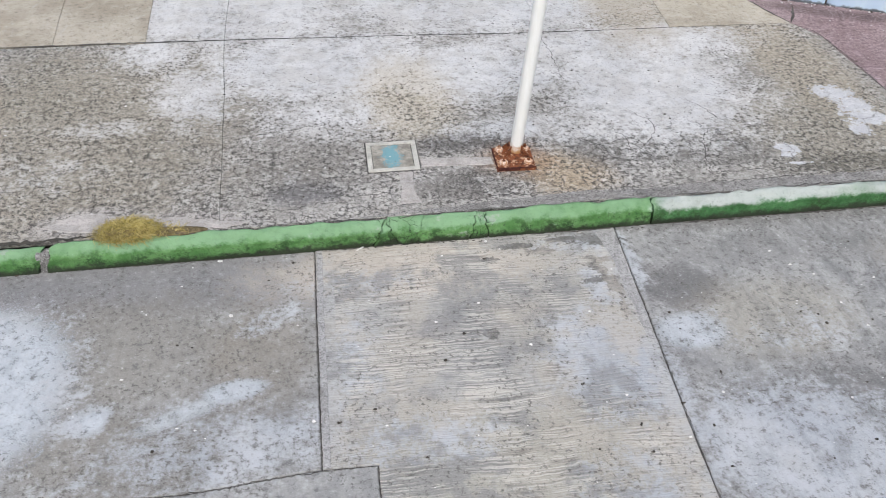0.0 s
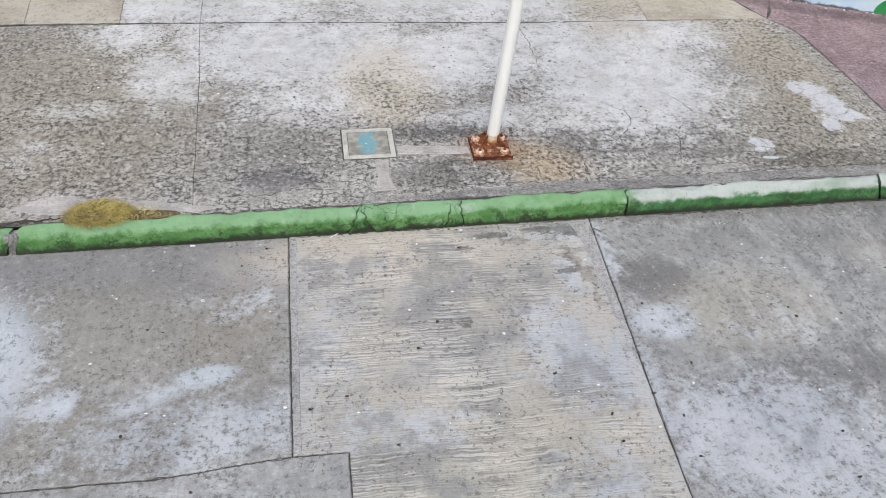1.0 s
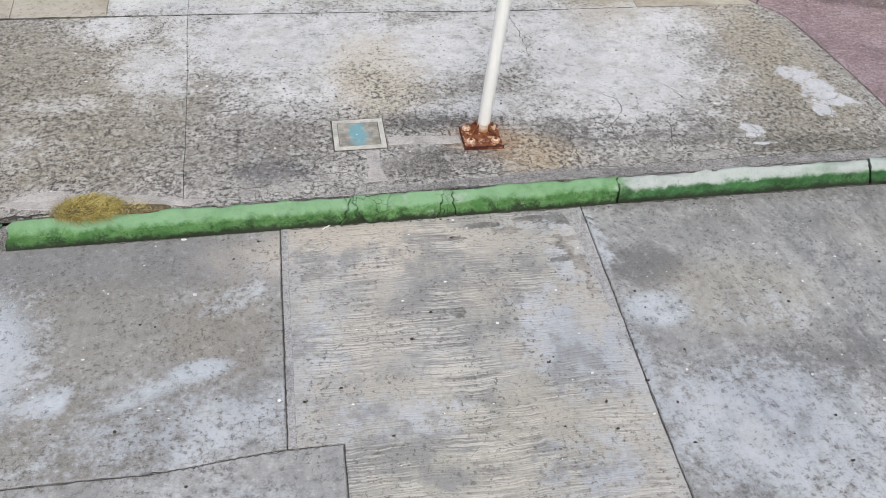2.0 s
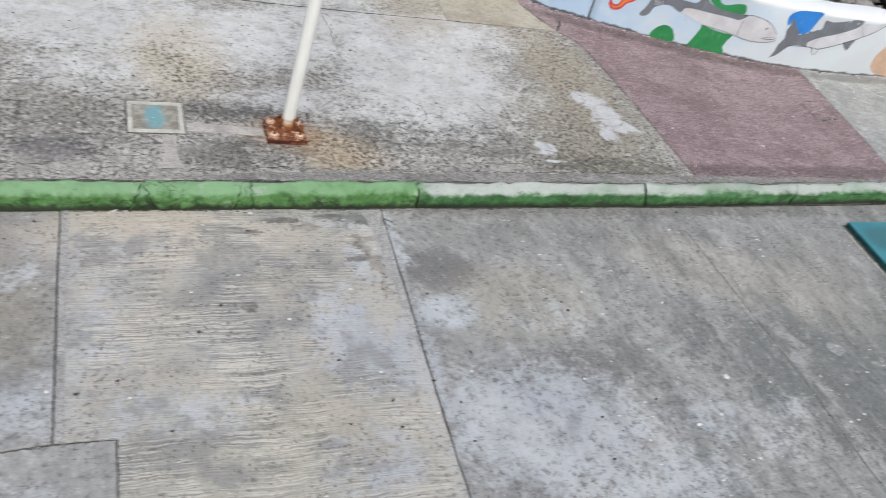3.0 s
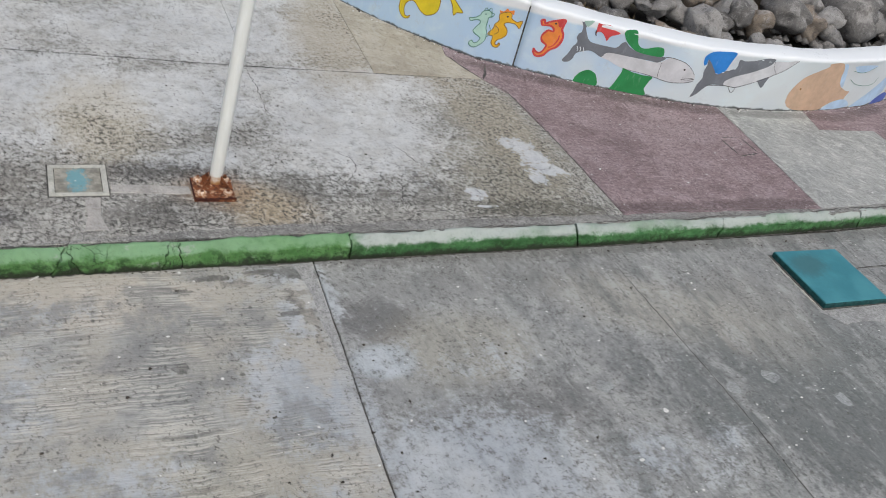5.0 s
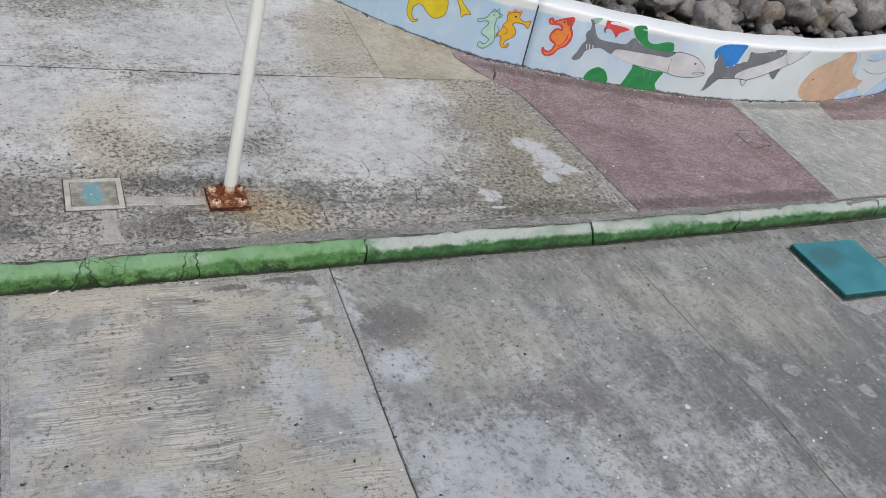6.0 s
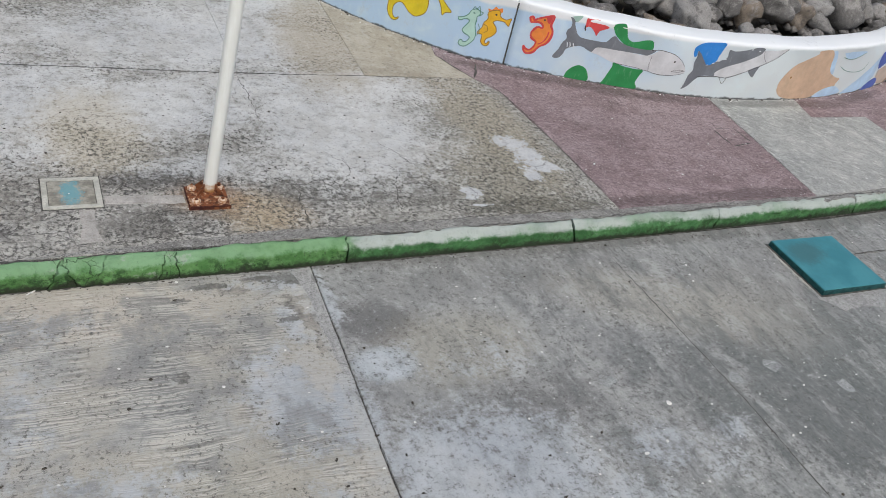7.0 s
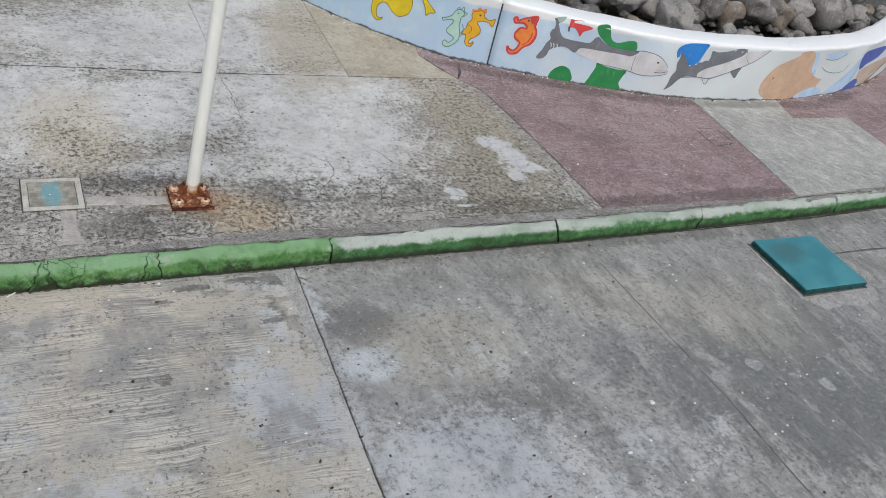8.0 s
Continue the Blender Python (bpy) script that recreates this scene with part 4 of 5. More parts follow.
def kerb_piece(x0, x1, seed, slant0=0.0, slant1=0.0, lift=0.0, lean=0.0):
    bm = bmesh.new()
    n = max(2, int((x1 - x0) / 0.035))
    rings = []
    for i in range(n + 1):
        t = i / n
        ring = []
        inset = 0.0015 if i in (0, n) else 0.0
        for k, (dy, z) in enumerate(KERB_CUT):
            x = x0 + (x1 - x0) * t + (slant0 * (1 - t) + slant1 * t) * (z - 0.08)
            d = noise.noise_vector(Vector((x * 4, dy * 9 + seed, z * 9))) * 0.017 + noise.noise_vector(Vector((x * 14, dy * 25, z * 25 + seed))) * 0.013
            if i in (0, n):
                x += 0.022 * noise.noise(Vector(((x0 if i == 0 else x1) * 0.7, k * 0.36, 5)))
            y = kerb_y(x) + dy + lean * (t - 0.5)
            zz = z + lift
            if 2 < k < 17:
                y, zz = y + d.y + inset, zz + (d.z if k > 6 else 0) - (inset if k > 6 else 0)
            ring.append(bm.verts.new((x + (inset if i == 0 else -inset), y, zz)))
        rings.append(ring)
    for a, b in zip(rings, rings[1:]):
        for k in range(len(a) - 1):
            bm.faces.new((a[k], b[k], b[k + 1], a[k + 1]))
    bm.faces.new([bm.verts.new(v.co) for v in rings[0]])
    bm.faces.new([bm.verts.new(v.co) for v in rings[-1][::-1]])
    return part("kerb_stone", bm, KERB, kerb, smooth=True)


for n, (x0, x1, s0, s1, lift, lean) in enumerate((
    (-11, -7.2, 0, 0, 0, 0), (-7.19, -3.715, 0, 0.3, -0.012, 0), (-3.665, -1.60, 0.3, 0.5, 0, 0), (-1.598, -1.50, 0.5, -0.5, -0.006, 0.01), (-1.498, -1.36, -0.5, 0.7, -0.004, -0.008),
    (-1.357, -0.98, 0.7, 0.3, 0.002, -0.006), (-0.977, -0.885, 0.3, -0.15, -0.003, 0.006), (-0.881, 0.247, -0.15, 0.0, 0.003, 0), (0.255, 2.125, 0, -0.2, 0.003, 0), (2.14, 3.60, -0.2, 0.3, 0.0, 0),
    (3.607, 5.35, 0.3, 0, 0, 0), (5.36, 7.2, 0, 0, 0, 0), (7.21, 11, 0, 0, 0, 0))):
    kerb_piece(x0, x1, n * 3.7, s0, s1, lift, lean)
part("joint_mortar", box(-3.735, -3.645, kerb_y(-3.7) + 0.016, kerb_y(-3.7) + 0.092, -0.02, 0.135, 0.010), MORTAR, kerb, "pale mortar between two kerb stones")
for x, y, z, r in ((-1.42, 0.012, 0.03, 0.035), (-1.30, 0.008, 0.028, 0.03), (-1.55, 0.012, 0.05, 0.03), (-1.46, 0.022, 0.085, 0.03)):
    bm = bmesh.new()
    bmesh.ops.create_icosphere(bm, subdivisions=2, radius=1)
    for v in bm.verts:
        d = 1 + 0.3 * noise.noise(v.co * 1.6 + Vector((x * 9, 0, 0)))
        v.co = Vector((x, y + kerb_y(x), z)) + Vector((v.co.x * 1.3, v.co.y * 0.7, v.co.z)) * r * d
    part("broken_piece", bm, KERB, kerb)

part("crack", ribbon_on_ground([(-4.8, kerb_y(-4.8) + 0.125), (-4.2, kerb_y(-4.2) + 0.12), (-3.7, kerb_y(-3.7) + 0.125), (-3.4, kerb_y(-3.4) + 0.14)], 0.05, PZ + 0.006, 96, 0.03), SOIL, kerb, "wide dark gap behind the kerb")
for n, (x0, x1) in enumerate(((-3.6, -2.2), (-2.3, -1.0), (-1.05, 0.3), (0.2, 2.1), (2.1, 4.0), (3.9, 7.0))):
    xs = np.linspace(x0, x1, 6)
    part("crack", ribbon_on_ground([(x, kerb_y(x) + 0.098 + 0.010 * math.sin(x * 5.3)) for x in xs], 0.014, PZ + 0.0075, 90 + n, 0.04), JOINT, kerb)

for n, (x0, x1, w) in enumerate(((-3.6, -2.0, 0.010), (-2.0, -0.9, 0.016), (-0.9, 0.3, 0.016), (0.25, 1.3, 0.030), (1.2, 2.3, 0.034), (2.2, 3.4, 0.036), (3.3, 4.6, 0.036), (4.5, 7.0, 0.036))):
    xs = np.linspace(x0, x1, 6)
    part("foot_dirt", ribbon_on_ground([(x, kerb_y(x) + 0.001 + 0.004 * math.sin(x * 7.1)) for x in xs], w, 0.0025, 300 + n, 0.02, 0.006), JOINT, kerb, "dark dirt along the kerb's foot")

# ---- painted wall with the rock bed behind it ----
WALL_LINE = ((-0.6, 7.9), (0.3, 5.95), (1.0, 4.75), (1.62, 3.86), (2.35, 3.12), (2.84, 2.87), (3.32, 2.66), (3.96, 2.43), (4.72, 2.23), (5.65, 2.15), (6.47, 2.19), (7.13, 2.30), (7.79, 2.46), (8.49, 2.73), (9.19, 3.09), (10.4, 3.85))
WL = along(WALL_LINE, 600)
WS = np.r_[0, np.cumsum([math.dist(a, b) for a, b in zip(WL, WL[1:])])]
WS -= WS[min(range(len(WL)), key=lambda i: math.dist(WL[i], (1.0, 4.75)))]  # distance along the wall, 0 at (1.0, 4.75)
WL = np.array(WL)


def on_wall(s, z, off=0.0):
    """A point of the wall's front, at s along it and z above the pavement, off metres in front."""
    x, y = np.interp(s, WS, WL[:, 0]), np.interp(s, WS, WL[:, 1])
    tx, ty = np.interp(s + 0.02, WS, WL[:, 0]) - np.interp(s - 0.02, WS, WL[:, 0]), np.interp(s + 0.02, WS, WL[:, 1]) - np.interp(s - 0.02, WS, WL[:, 1])
    n = math.hypot(tx, ty)
    return Vector((x + ty / n * off, y - tx / n * off, PZ + z))


def wall_height(s):
    return float(np.interp(s, (2.6, 3.4, 4.7, 7.5), (0.715, 0.685, 0.66, 0.635)))


seawall = tagged(empty("seawall", (5.6, 2.3, PZ)), "low curved white wall with a painted mural of sea shapes", "wall", kind="structure")


def wall_piece(s0, s1, seed):
    bm, rings = bmesh.new(), []
    n = int((s1 - s0) / 0.08)
    for i in range(n + 1):
        s = s0 + (s1 - s0) * i / n
        h = wall_height(s)
        inset = 0.003 if i in (0, n) else 0.0
        ring = []
        for off, z in ((0.0, -0.03), (0.0, 0.03), (0.0, h * 0.5), (0.0, h - 0.06), (0.0, h - 0.034), (-0.003, h - 0.022), (-0.011, h - 0.008), (-0.024, h - 0.001), (-0.05, h), (-0.10, h + 0.002), (-0.28, h + 0.004), (-0.33, h - 0.02), (-0.345, h - 0.06), (-0.345, -0.03)):
            p = on_wall(s, z, off)
            d = noise.noise_vector(p * 2.5 + Vector((seed, 0, 0))) * 0.004 + noise.noise_vector(p * 11) * 0.0015
            if z > h - 0.06:
                d = d * 3.6
            p = on_wall(s + (0 if 0 < i < n else (inset if i == 0 else -inset)), z + d.z - (inset if z > h - 0.08 else 0), off + (d.x if z > h - 0.05 else 0) - inset)
            ring.append(bm.verts.new(p))
        rings.append(ring)
    for a, b in zip(rings, rings[1:]):
        for k in range(len(a) - 1):
            bm.faces.new((a[k], b[k], b[k + 1], a[k + 1]))
    bm.faces.new(rings[0])
    bm.faces.new(rings[-1][::-1])
    bmesh.ops.recalc_face_normals(bm, faces=bm.faces[:])
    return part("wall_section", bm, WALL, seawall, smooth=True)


wall_piece(-2.6, 2.651, 3)
wall_piece(2.664, 10.2, 8)
bm = bmesh.new()
quad = [bm.verts.new(on_wall(s, z, -0.03)) for s, z in ((2.64, 0), (2.68, 0), (2.68, 0.66), (2.64, 0.66))]
bm.faces.new(quad)
part("joint_filler", bm, JOINT, seawall)

PAINT = {n: paint("mural_" + n, c) for n, c in dict(
    yellow=(0.78, 0.60, 0.03), mint=(0.50, 0.72, 0.62), orange=(0.86, 0.27, 0.06), red=(0.66, 0.075, 0.075), grey=(0.19, 0.20, 0.22), pale=(0.66, 0.655, 0.665),
    green=(0.04, 0.27, 0.085), blue=(0.04, 0.24, 0.66), navy=(0.10, 0.15, 0.46), tan=(0.62, 0.43, 0.30), sky=(0.50, 0.66, 0.83), ink=(0.07, 0.06, 0.06),
    brown=(0.55, 0.45, 0.37), amber=(0.80, 0.44, 0.03), aqua=(0.40, 0.56, 0.48), jade=(0.14, 0.30, 0.24), umber=(0.30, 0.15, 0.04), white=(0.74, 0.78, 0.80)).items()}


def stroke(bm, points, off, n=14):
    """A brush stroke on the wall: (s, z, width) along its middle."""
    line, last = along(points, n * (len(points) - 1)), None
    for i, (s, z, w) in enumerate(line):
        d = line[min(i + 1, len(line) - 1)] - line[max(i - 1, 0)]
        k = math.hypot(d[0], d[1]) + 1e-9
        a, b = -d[1] / k * max(w, 0.002) / 2, d[0] / k * max(w, 0.002) / 2
        row = [bm.verts.new(on_wall(s + a * u, z + b * u, off)) for u in (-1, 1)]
        if last:
            bm.faces.new((last[0], last[1], row[1], row[0]))
        last = row


def outline(points, width=0.007, colour="ink", off=0.009, seed=0):
    """A hand-drawn line, thicker and thinner on its way."""
    bm = bmesh.new()
    stroke(bm, [(s, z, width * (1 + 0.45 * noise.noise(Vector((s * 19, z * 19, seed))))) for s, z in points], off * 0.45, 6)
    part("painted_line", bm, PAINT[colour], seawall)


def motif(colour, points, label, off=0.005, rim=None, width=0.010):
    """One painted shape with a soft hand-drawn contour, and a line round it where it has one."""
    ring = along(points + points[:1], 4 * len(points))[:-1]
    bm = bmesh.new()
    bm.faces.new([bm.verts.new((s + 0.002 * noise.noise(Vector((s * 40, z * 40, 1))), max(z, 0.004), 0)) for s, z in ring])
    lo, hi = min(p[0] for p in points), max(p[0] for p in points)
    for cut in np.arange(lo + 0.05, hi, 0.05):
        bmesh.ops.bisect_plane(bm, geom=bm.verts[:] + bm.edges[:] + bm.faces[:], plane_co=(cut, 0, 0), plane_no=(1, 0, 0))
    bmesh.ops.triangulate(bm, faces=bm.faces[:])
    for v in bm.verts:
        v.co = on_wall(v.co.x, v.co.y, off * 0.45)
    bmesh.ops.recalc_face_normals(bm, faces=bm.faces[:])
    part("painted_shape", bm, PAINT[colour], seawall, label)
    if rim:
        outline(points + points[:1], width, rim, off + 0.002)


# curled shapes west of and beside the wall's joint
motif("yellow", [(1.32, 0.32), (1.32, 0.22), (1.35, 0.16), (1.40, 0.13), (1.45, 0.15), (1.46, 0.18), (1.43, 0.16), (1.40, 0.17), (1.38, 0.22), (1.39, 0.29), (1.44, 0.335), (1.48, 0.335), (1.52, 0.305), (1.56, 0.27), (1.62, 0.247), (1.67, 0.26), (1.73, 0.305), (1.755, 0.37), (1.75, 0.46), (1.70, 0.56), (1.58, 0.61), (1.44, 0.58), (1.35, 0.46)], "yellow curled sea shape", rim="umber", width=0.007)
motif("yellow", [(1.83, 0.54), (1.85, 0.50), (1.89, 0.44), (1.92, 0.355), (1.95, 0.39), (2.01, 0.413), (1.96, 0.46), (1.90, 0.512), (1.87, 0.56)], "yellow tail fin", rim="umber", width=0.007)
outline([(1.43, 0.40), (1.47, 0.42), (1.52, 0.41)], 0.006, "umber")
motif("mint", [(2.09, 0.389), (2.15, 0.413), (2.19, 0.45), (2.21, 0.495), (2.26, 0.522), (2.30, 0.50), (2.30, 0.466), (2.28, 0.447), (2.28, 0.407), (2.28, 0.347), (2.30, 0.283), (2.30, 0.211), (2.26, 0.15), (2.21, 0.108), (2.16, 0.114), (2.15, 0.146), (2.17, 0.17), (2.20, 0.154), (2.23, 0.171), (2.25, 0.212), (2.23, 0.234), (2.19, 0.246), (2.16, 0.275), (2.18, 0.32), (2.21, 0.371), (2.20, 0.397), (2.16, 0.391), (2.11, 0.365)], "mint green curled sea shape", rim="jade", width=0.009)
outline([(2.22, 0.505), (2.235, 0.54), (2.26, 0.525), (2.285, 0.555), (2.30, 0.51), (2.33, 0.50), (2.305, 0.46)], 0.007, "jade")
outline([(2.305, 0.38), (2.325, 0.34), (2.33, 0.29), (2.31, 0.25)], 0.007, "jade")
outline([(2.235, 0.475), (2.245, 0.478), (2.25, 0.472)], 0.010, "jade")
motif("amber", [(2.38, 0.487), (2.38, 0.516), (2.41, 0.54), (2.47, 0.559), (2.50, 0.539), (2.51, 0.50), (2.57, 0.476), (2.62, 0.499), (2.62, 0.462), (2.61, 0.415), (2.56, 0.45), (2.50, 0.454), (2.47, 0.447), (2.45, 0.424), (2.49, 0.379), (2.50, 0.323), (2.46, 0.274), (2.42, 0.245), (2.41, 0.207), (2.43, 0.195), (2.45, 0.223), (2.46, 0.205), (2.44, 0.172), (2.40, 0.171), (2.37, 0.205), (2.37, 0.251), (2.36, 0.28), (2.32, 0.276), (2.32, 0.304), (2.35, 0.351), (2.36, 0.41), (2.38, 0.433), (2.39, 0.463)], "amber curled sea shape", rim="umber", width=0.008)
motif("orange", [(2.38, 0.525), (2.37, 0.555), (2.41, 0.552), (2.44, 0.59), (2.47, 0.572), (2.51, 0.585), (2.515, 0.54), (2.47, 0.558), (2.41, 0.54)], "orange painted crest", 0.004)
outline([(2.455, 0.505), (2.462, 0.51), (2.47, 0.505)], 0.016)
outline([(2.36, 0.39), (2.40, 0.37), (2.41, 0.33), (2.38, 0.30)], 0.006, "umber")
motif("orange", [(2.80, 0.557), (2.83, 0.569), (2.85, 0.538), (2.89, 0.563), (2.97, 0.60), (3.03, 0.618), (3.04, 0.591), (3.03, 0.518), (3.06, 0.463), (3.06, 0.392), (3.03, 0.324), (2.98, 0.286), (2.95, 0.25), (2.92, 0.204), (2.86, 0.181), (2.82, 0.206), (2.81, 0.253), (2.83, 0.231), (2.87, 0.22), (2.90, 0.242), (2.92, 0.288), (2.92, 0.32), (2.87, 0.35), (2.85, 0.397), (2.87, 0.442), (2.90, 0.474), (2.95, 0.475), (2.94, 0.508), (2.90, 0.525), (2.84, 0.513), (2.82, 0.515)], "orange curled sea shape with a red rim", rim="red", width=0.020)
motif("red", [(2.95, 0.592), (3.03, 0.612), (3.035, 0.575), (3.01, 0.53), (2.985, 0.545), (2.97, 0.575)], "red painted crest", 0.006)
outline([(2.945, 0.555), (2.952, 0.56), (2.96, 0.555)], 0.018)
outline([(3.025, 0.45), (3.02, 0.39), (2.99, 0.33), (2.95, 0.30)], 0.012, "red")
# the long grey shape, its pale belly and what swims round it
motif("pale", [(3.51, 0.323), (3.55, 0.382), (3.64, 0.394), (3.88, 0.395), (4.11, 0.393), (4.23, 0.469), (4.31, 0.468), (4.42, 0.441), (4.51, 0.378), (4.57, 0.327), (4.58, 0.262), (4.51, 0.236), (4.42, 0.213), (4.33, 0.206), (4.23, 0.214), (4.02, 0.243), (3.78, 0.255), (3.60, 0.306)], "pale grey painted belly and head", 0.004)
motif("grey", [(3.20, 0.644), (3.25, 0.644), (3.28, 0.635), (3.26, 0.596), (3.28, 0.55), (3.31, 0.496), (3.35, 0.462), (3.41, 0.453), (3.53, 0.452), (3.63, 0.459), (3.67, 0.515), (3.71, 0.536), (3.77, 0.492), (3.86, 0.465), (3.99, 0.451), (4.15, 0.463), (4.18, 0.445), (4.11, 0.393), (4.03, 0.395), (3.88, 0.395), (3.75, 0.394), (3.64, 0.394), (3.55, 0.382), (3.51, 0.327), (3.42, 0.361), (3.35, 0.363), (3.25, 0.312), (3.23, 0.249), (3.20, 0.205), (3.15, 0.19), (3.13, 0.213), (3.17, 0.297), (3.19, 0.367), (3.22, 0.424), (3.20, 0.473), (3.21, 0.516), (3.23, 0.54), (3.23, 0.59)], "long grey painted shape", 0.006)
for s0 in (3.235, 3.265, 3.30):
    outline([(s0, 0.385), (s0 + 0.012, 0.36), (s0 + 0.014, 0.335)], 0.010, "white")
motif("aqua", [(3.22, 0.655), (3.32, 0.679), (3.29, 0.616), (3.26, 0.61)], "grey-green painted daub", 0.0075)
motif("red", [(3.37, 0.668), (3.42, 0.664), (3.50, 0.671), (3.55, 0.635), (3.62, 0.613), (3.58, 0.585), (3.53, 0.555), (3.51, 0.503), (3.48, 0.54), (3.43, 0.58), (3.39, 0.576), (3.38, 0.545), (3.37, 0.609)], "small red painted shape")
outline([(3.37, 0.59), (3.375, 0.56), (3.385, 0.535)], 0.012)
motif("green", [(3.66, 0.625), (3.67, 0.657), (3.72, 0.677), (3.78, 0.678), (3.81, 0.622), (3.84, 0.546), (3.89, 0.513), (3.95, 0.517), (4.03, 0.548), (4.11, 0.556), (4.14, 0.513), (4.14, 0.465), (4.07, 0.453), (3.94, 0.453), (3.83, 0.471), (3.75, 0.519), (3.70, 0.561)], "green painted frond", 0.008)
motif("green", [(3.31, 0.006), (3.32, 0.066), (3.36, 0.122), (3.42, 0.16), (3.48, 0.155), (3.53, 0.116), (3.555, 0.006)], "round green painted daub", 0.004)
motif("green", [(3.71, 0.006), (3.74, 0.081), (3.76, 0.15), (3.78, 0.218), (3.78, 0.261), (3.89, 0.237), (4.02, 0.227), (4.12, 0.226), (4.10, 0.164), (4.08, 0.084), (4.09, 0.006)], "green painted leaf", 0.005)
outline([(4.14, 0.453), (4.22, 0.471), (4.32, 0.464), (4.42, 0.441), (4.51, 0.386), (4.56, 0.335)], 0.005)
outline([(4.58, 0.264), (4.51, 0.234), (4.41, 0.214), (4.32, 0.206), (4.23, 0.214), (4.17, 0.227)], 0.005)
outline([(4.16, 0.40), (4.16, 0.30), (4.17, 0.232)], 0.004)
outline([(4.43, 0.26), (4.51, 0.264), (4.58, 0.286)], 0.006)
outline([(4.44, 0.278), (4.50, 0.285), (4.56, 0.292)], 0.004)
outline([(4.423, 0.366), (4.432, 0.37), (4.440, 0.366)], 0.018)
outline([(3.78, 0.255), (4.02, 0.243), (4.17, 0.225)], 0.004)
# the leaping shape over its blue daub
motif("blue", [(4.63, 0.445), (4.60, 0.509), (4.61, 0.567), (4.68, 0.615), (4.79, 0.632), (4.95, 0.635), (4.94, 0.567), (4.92, 0.485), (4.90, 0.419), (4.82, 0.373), (4.76, 0.425), (4.70, 0.488), (4.65, 0.523), (4.65, 0.471)], "bright blue painted daub", 0.005)
motif("pale", [(4.95, 0.26), (4.95, 0.303), (5.04, 0.367), (5.20, 0.425), (5.33, 0.479), (5.44, 0.538), (5.48, 0.587), (5.66, 0.595), (5.80, 0.618), (5.74, 0.556), (5.68, 0.507), (5.57, 0.444), (5.49, 0.393), (5.37, 0.347), (5.26, 0.299), (5.14, 0.257), (5.04, 0.257)], "pale painted belly", 0.0045)
motif("grey", [(4.61, 0.072), (4.63, 0.145), (4.64, 0.24), (4.67, 0.313), (4.65, 0.391), (4.66, 0.46), (4.65, 0.523), (4.70, 0.488), (4.76, 0.425), (4.82, 0.373), (4.90, 0.419), (5.02, 0.47), (5.02, 0.539), (5.03, 0.568), (5.10, 0.557), (5.23, 0.577), (5.37, 0.615), (5.47, 0.612), (5.47, 0.58), (5.44, 0.538), (5.33, 0.479), (5.20, 0.425), (5.04, 0.367), (4.95, 0.303), (4.95, 0.26), (4.83, 0.258), (4.76, 0.228), (4.71, 0.165), (4.67, 0.114)], "dark grey painted leaping shape", 0.0065)
motif("grey", [(5.36, 0.352), (5.49, 0.405), (5.48, 0.345), (5.46, 0.272), (5.40, 0.311)], "grey painted flipper", 0.006)
for s0, z0 in ((4.80, 0.375), (4.87, 0.40), (4.93, 0.43), (5.00, 0.455), (5.30, 0.585), (5.40, 0.575)):
    outline([(s0, z0), (s0 + 0.014, z0 + 0.006), (s0 + 0.024, z0 + 0.004)], 0.009, "white")
outline([(4.76, 0.24), (4.95, 0.258), (5.07, 0.25), (5.14, 0.257), (5.37, 0.347), (5.57, 0.444), (5.68, 0.507), (5.81, 0.615)], 0.006)
outline([(5.48, 0.587), (5.50, 0.523), (5.57, 0.444)], 0.004)
outline([(5.02, 0.256), (5.09, 0.182), (5.12, 0.248)], 0.006)
# the tan shape and the waves beyond it
motif("tan", [(5.90, 0.121), (5.89, 0.22), (5.94, 0.33), (6.03, 0.428), (6.19, 0.499), (6.33, 0.558), (6.34, 0.594), (6.54, 0.603), (6.62, 0.526), (6.64, 0.426), (6.70, 0.322), (6.86, 0.247), (6.96, 0.226), (6.93, 0.163), (6.91, 0.113), (6.74, 0.113), (6.62, 0.07), (6.51, 0.012), (6.31, 0.006), (6.10, 0.016), (5.97, 0.057)], "large tan painted shape", 0.005)
outline([(6.03, 0.275), (6.042, 0.28), (6.054, 0.275)], 0.022, "umber")
motif("sky", [(6.56, 0.585), (6.65, 0.585), (6.70, 0.498), (6.74, 0.395), (6.77, 0.297), (6.70, 0.322), (6.64, 0.426), (6.62, 0.526)], "pale blue painted wave", 0.004)
motif("sky", [(6.55, 0.009), (6.74, 0.113), (6.96, 0.121), (7.10, 0.034), (6.88, 0.006)], "pale blue painted wave", 0.0055)
motif("sky", [(7.13, 0.006), (7.27, 0.093), (7.42, 0.186), (7.60, 0.32), (7.74, 0.45), (7.78, 0.30), (7.76, 0.12), (7.49, 0.01)], "pale blue painted wave", 0.004)
motif("sky", [(6.81, 0.555), (7.05, 0.56), (7.30, 0.54), (7.11, 0.476), (6.92, 0.48)], "pale blue painted daub", 0.004)
outline([(6.85, 0.388), (7.01, 0.32), (7.24, 0.286), (7.40, 0.307), (7.46, 0.393)], 0.007, "jade")
outline([(6.83, 0.50), (6.98, 0.47), (7.12, 0.474), (7.28, 0.53)], 0.007, "jade")
motif("navy", [(7.77, 0.333), (7.75, 0.429), (7.80, 0.511), (8.16, 0.523), (8.45, 0.499), (8.49, 0.445), (8.31, 0.365), (8.02, 0.327), (7.85, 0.264)], "dark blue painted shape", 0.005)
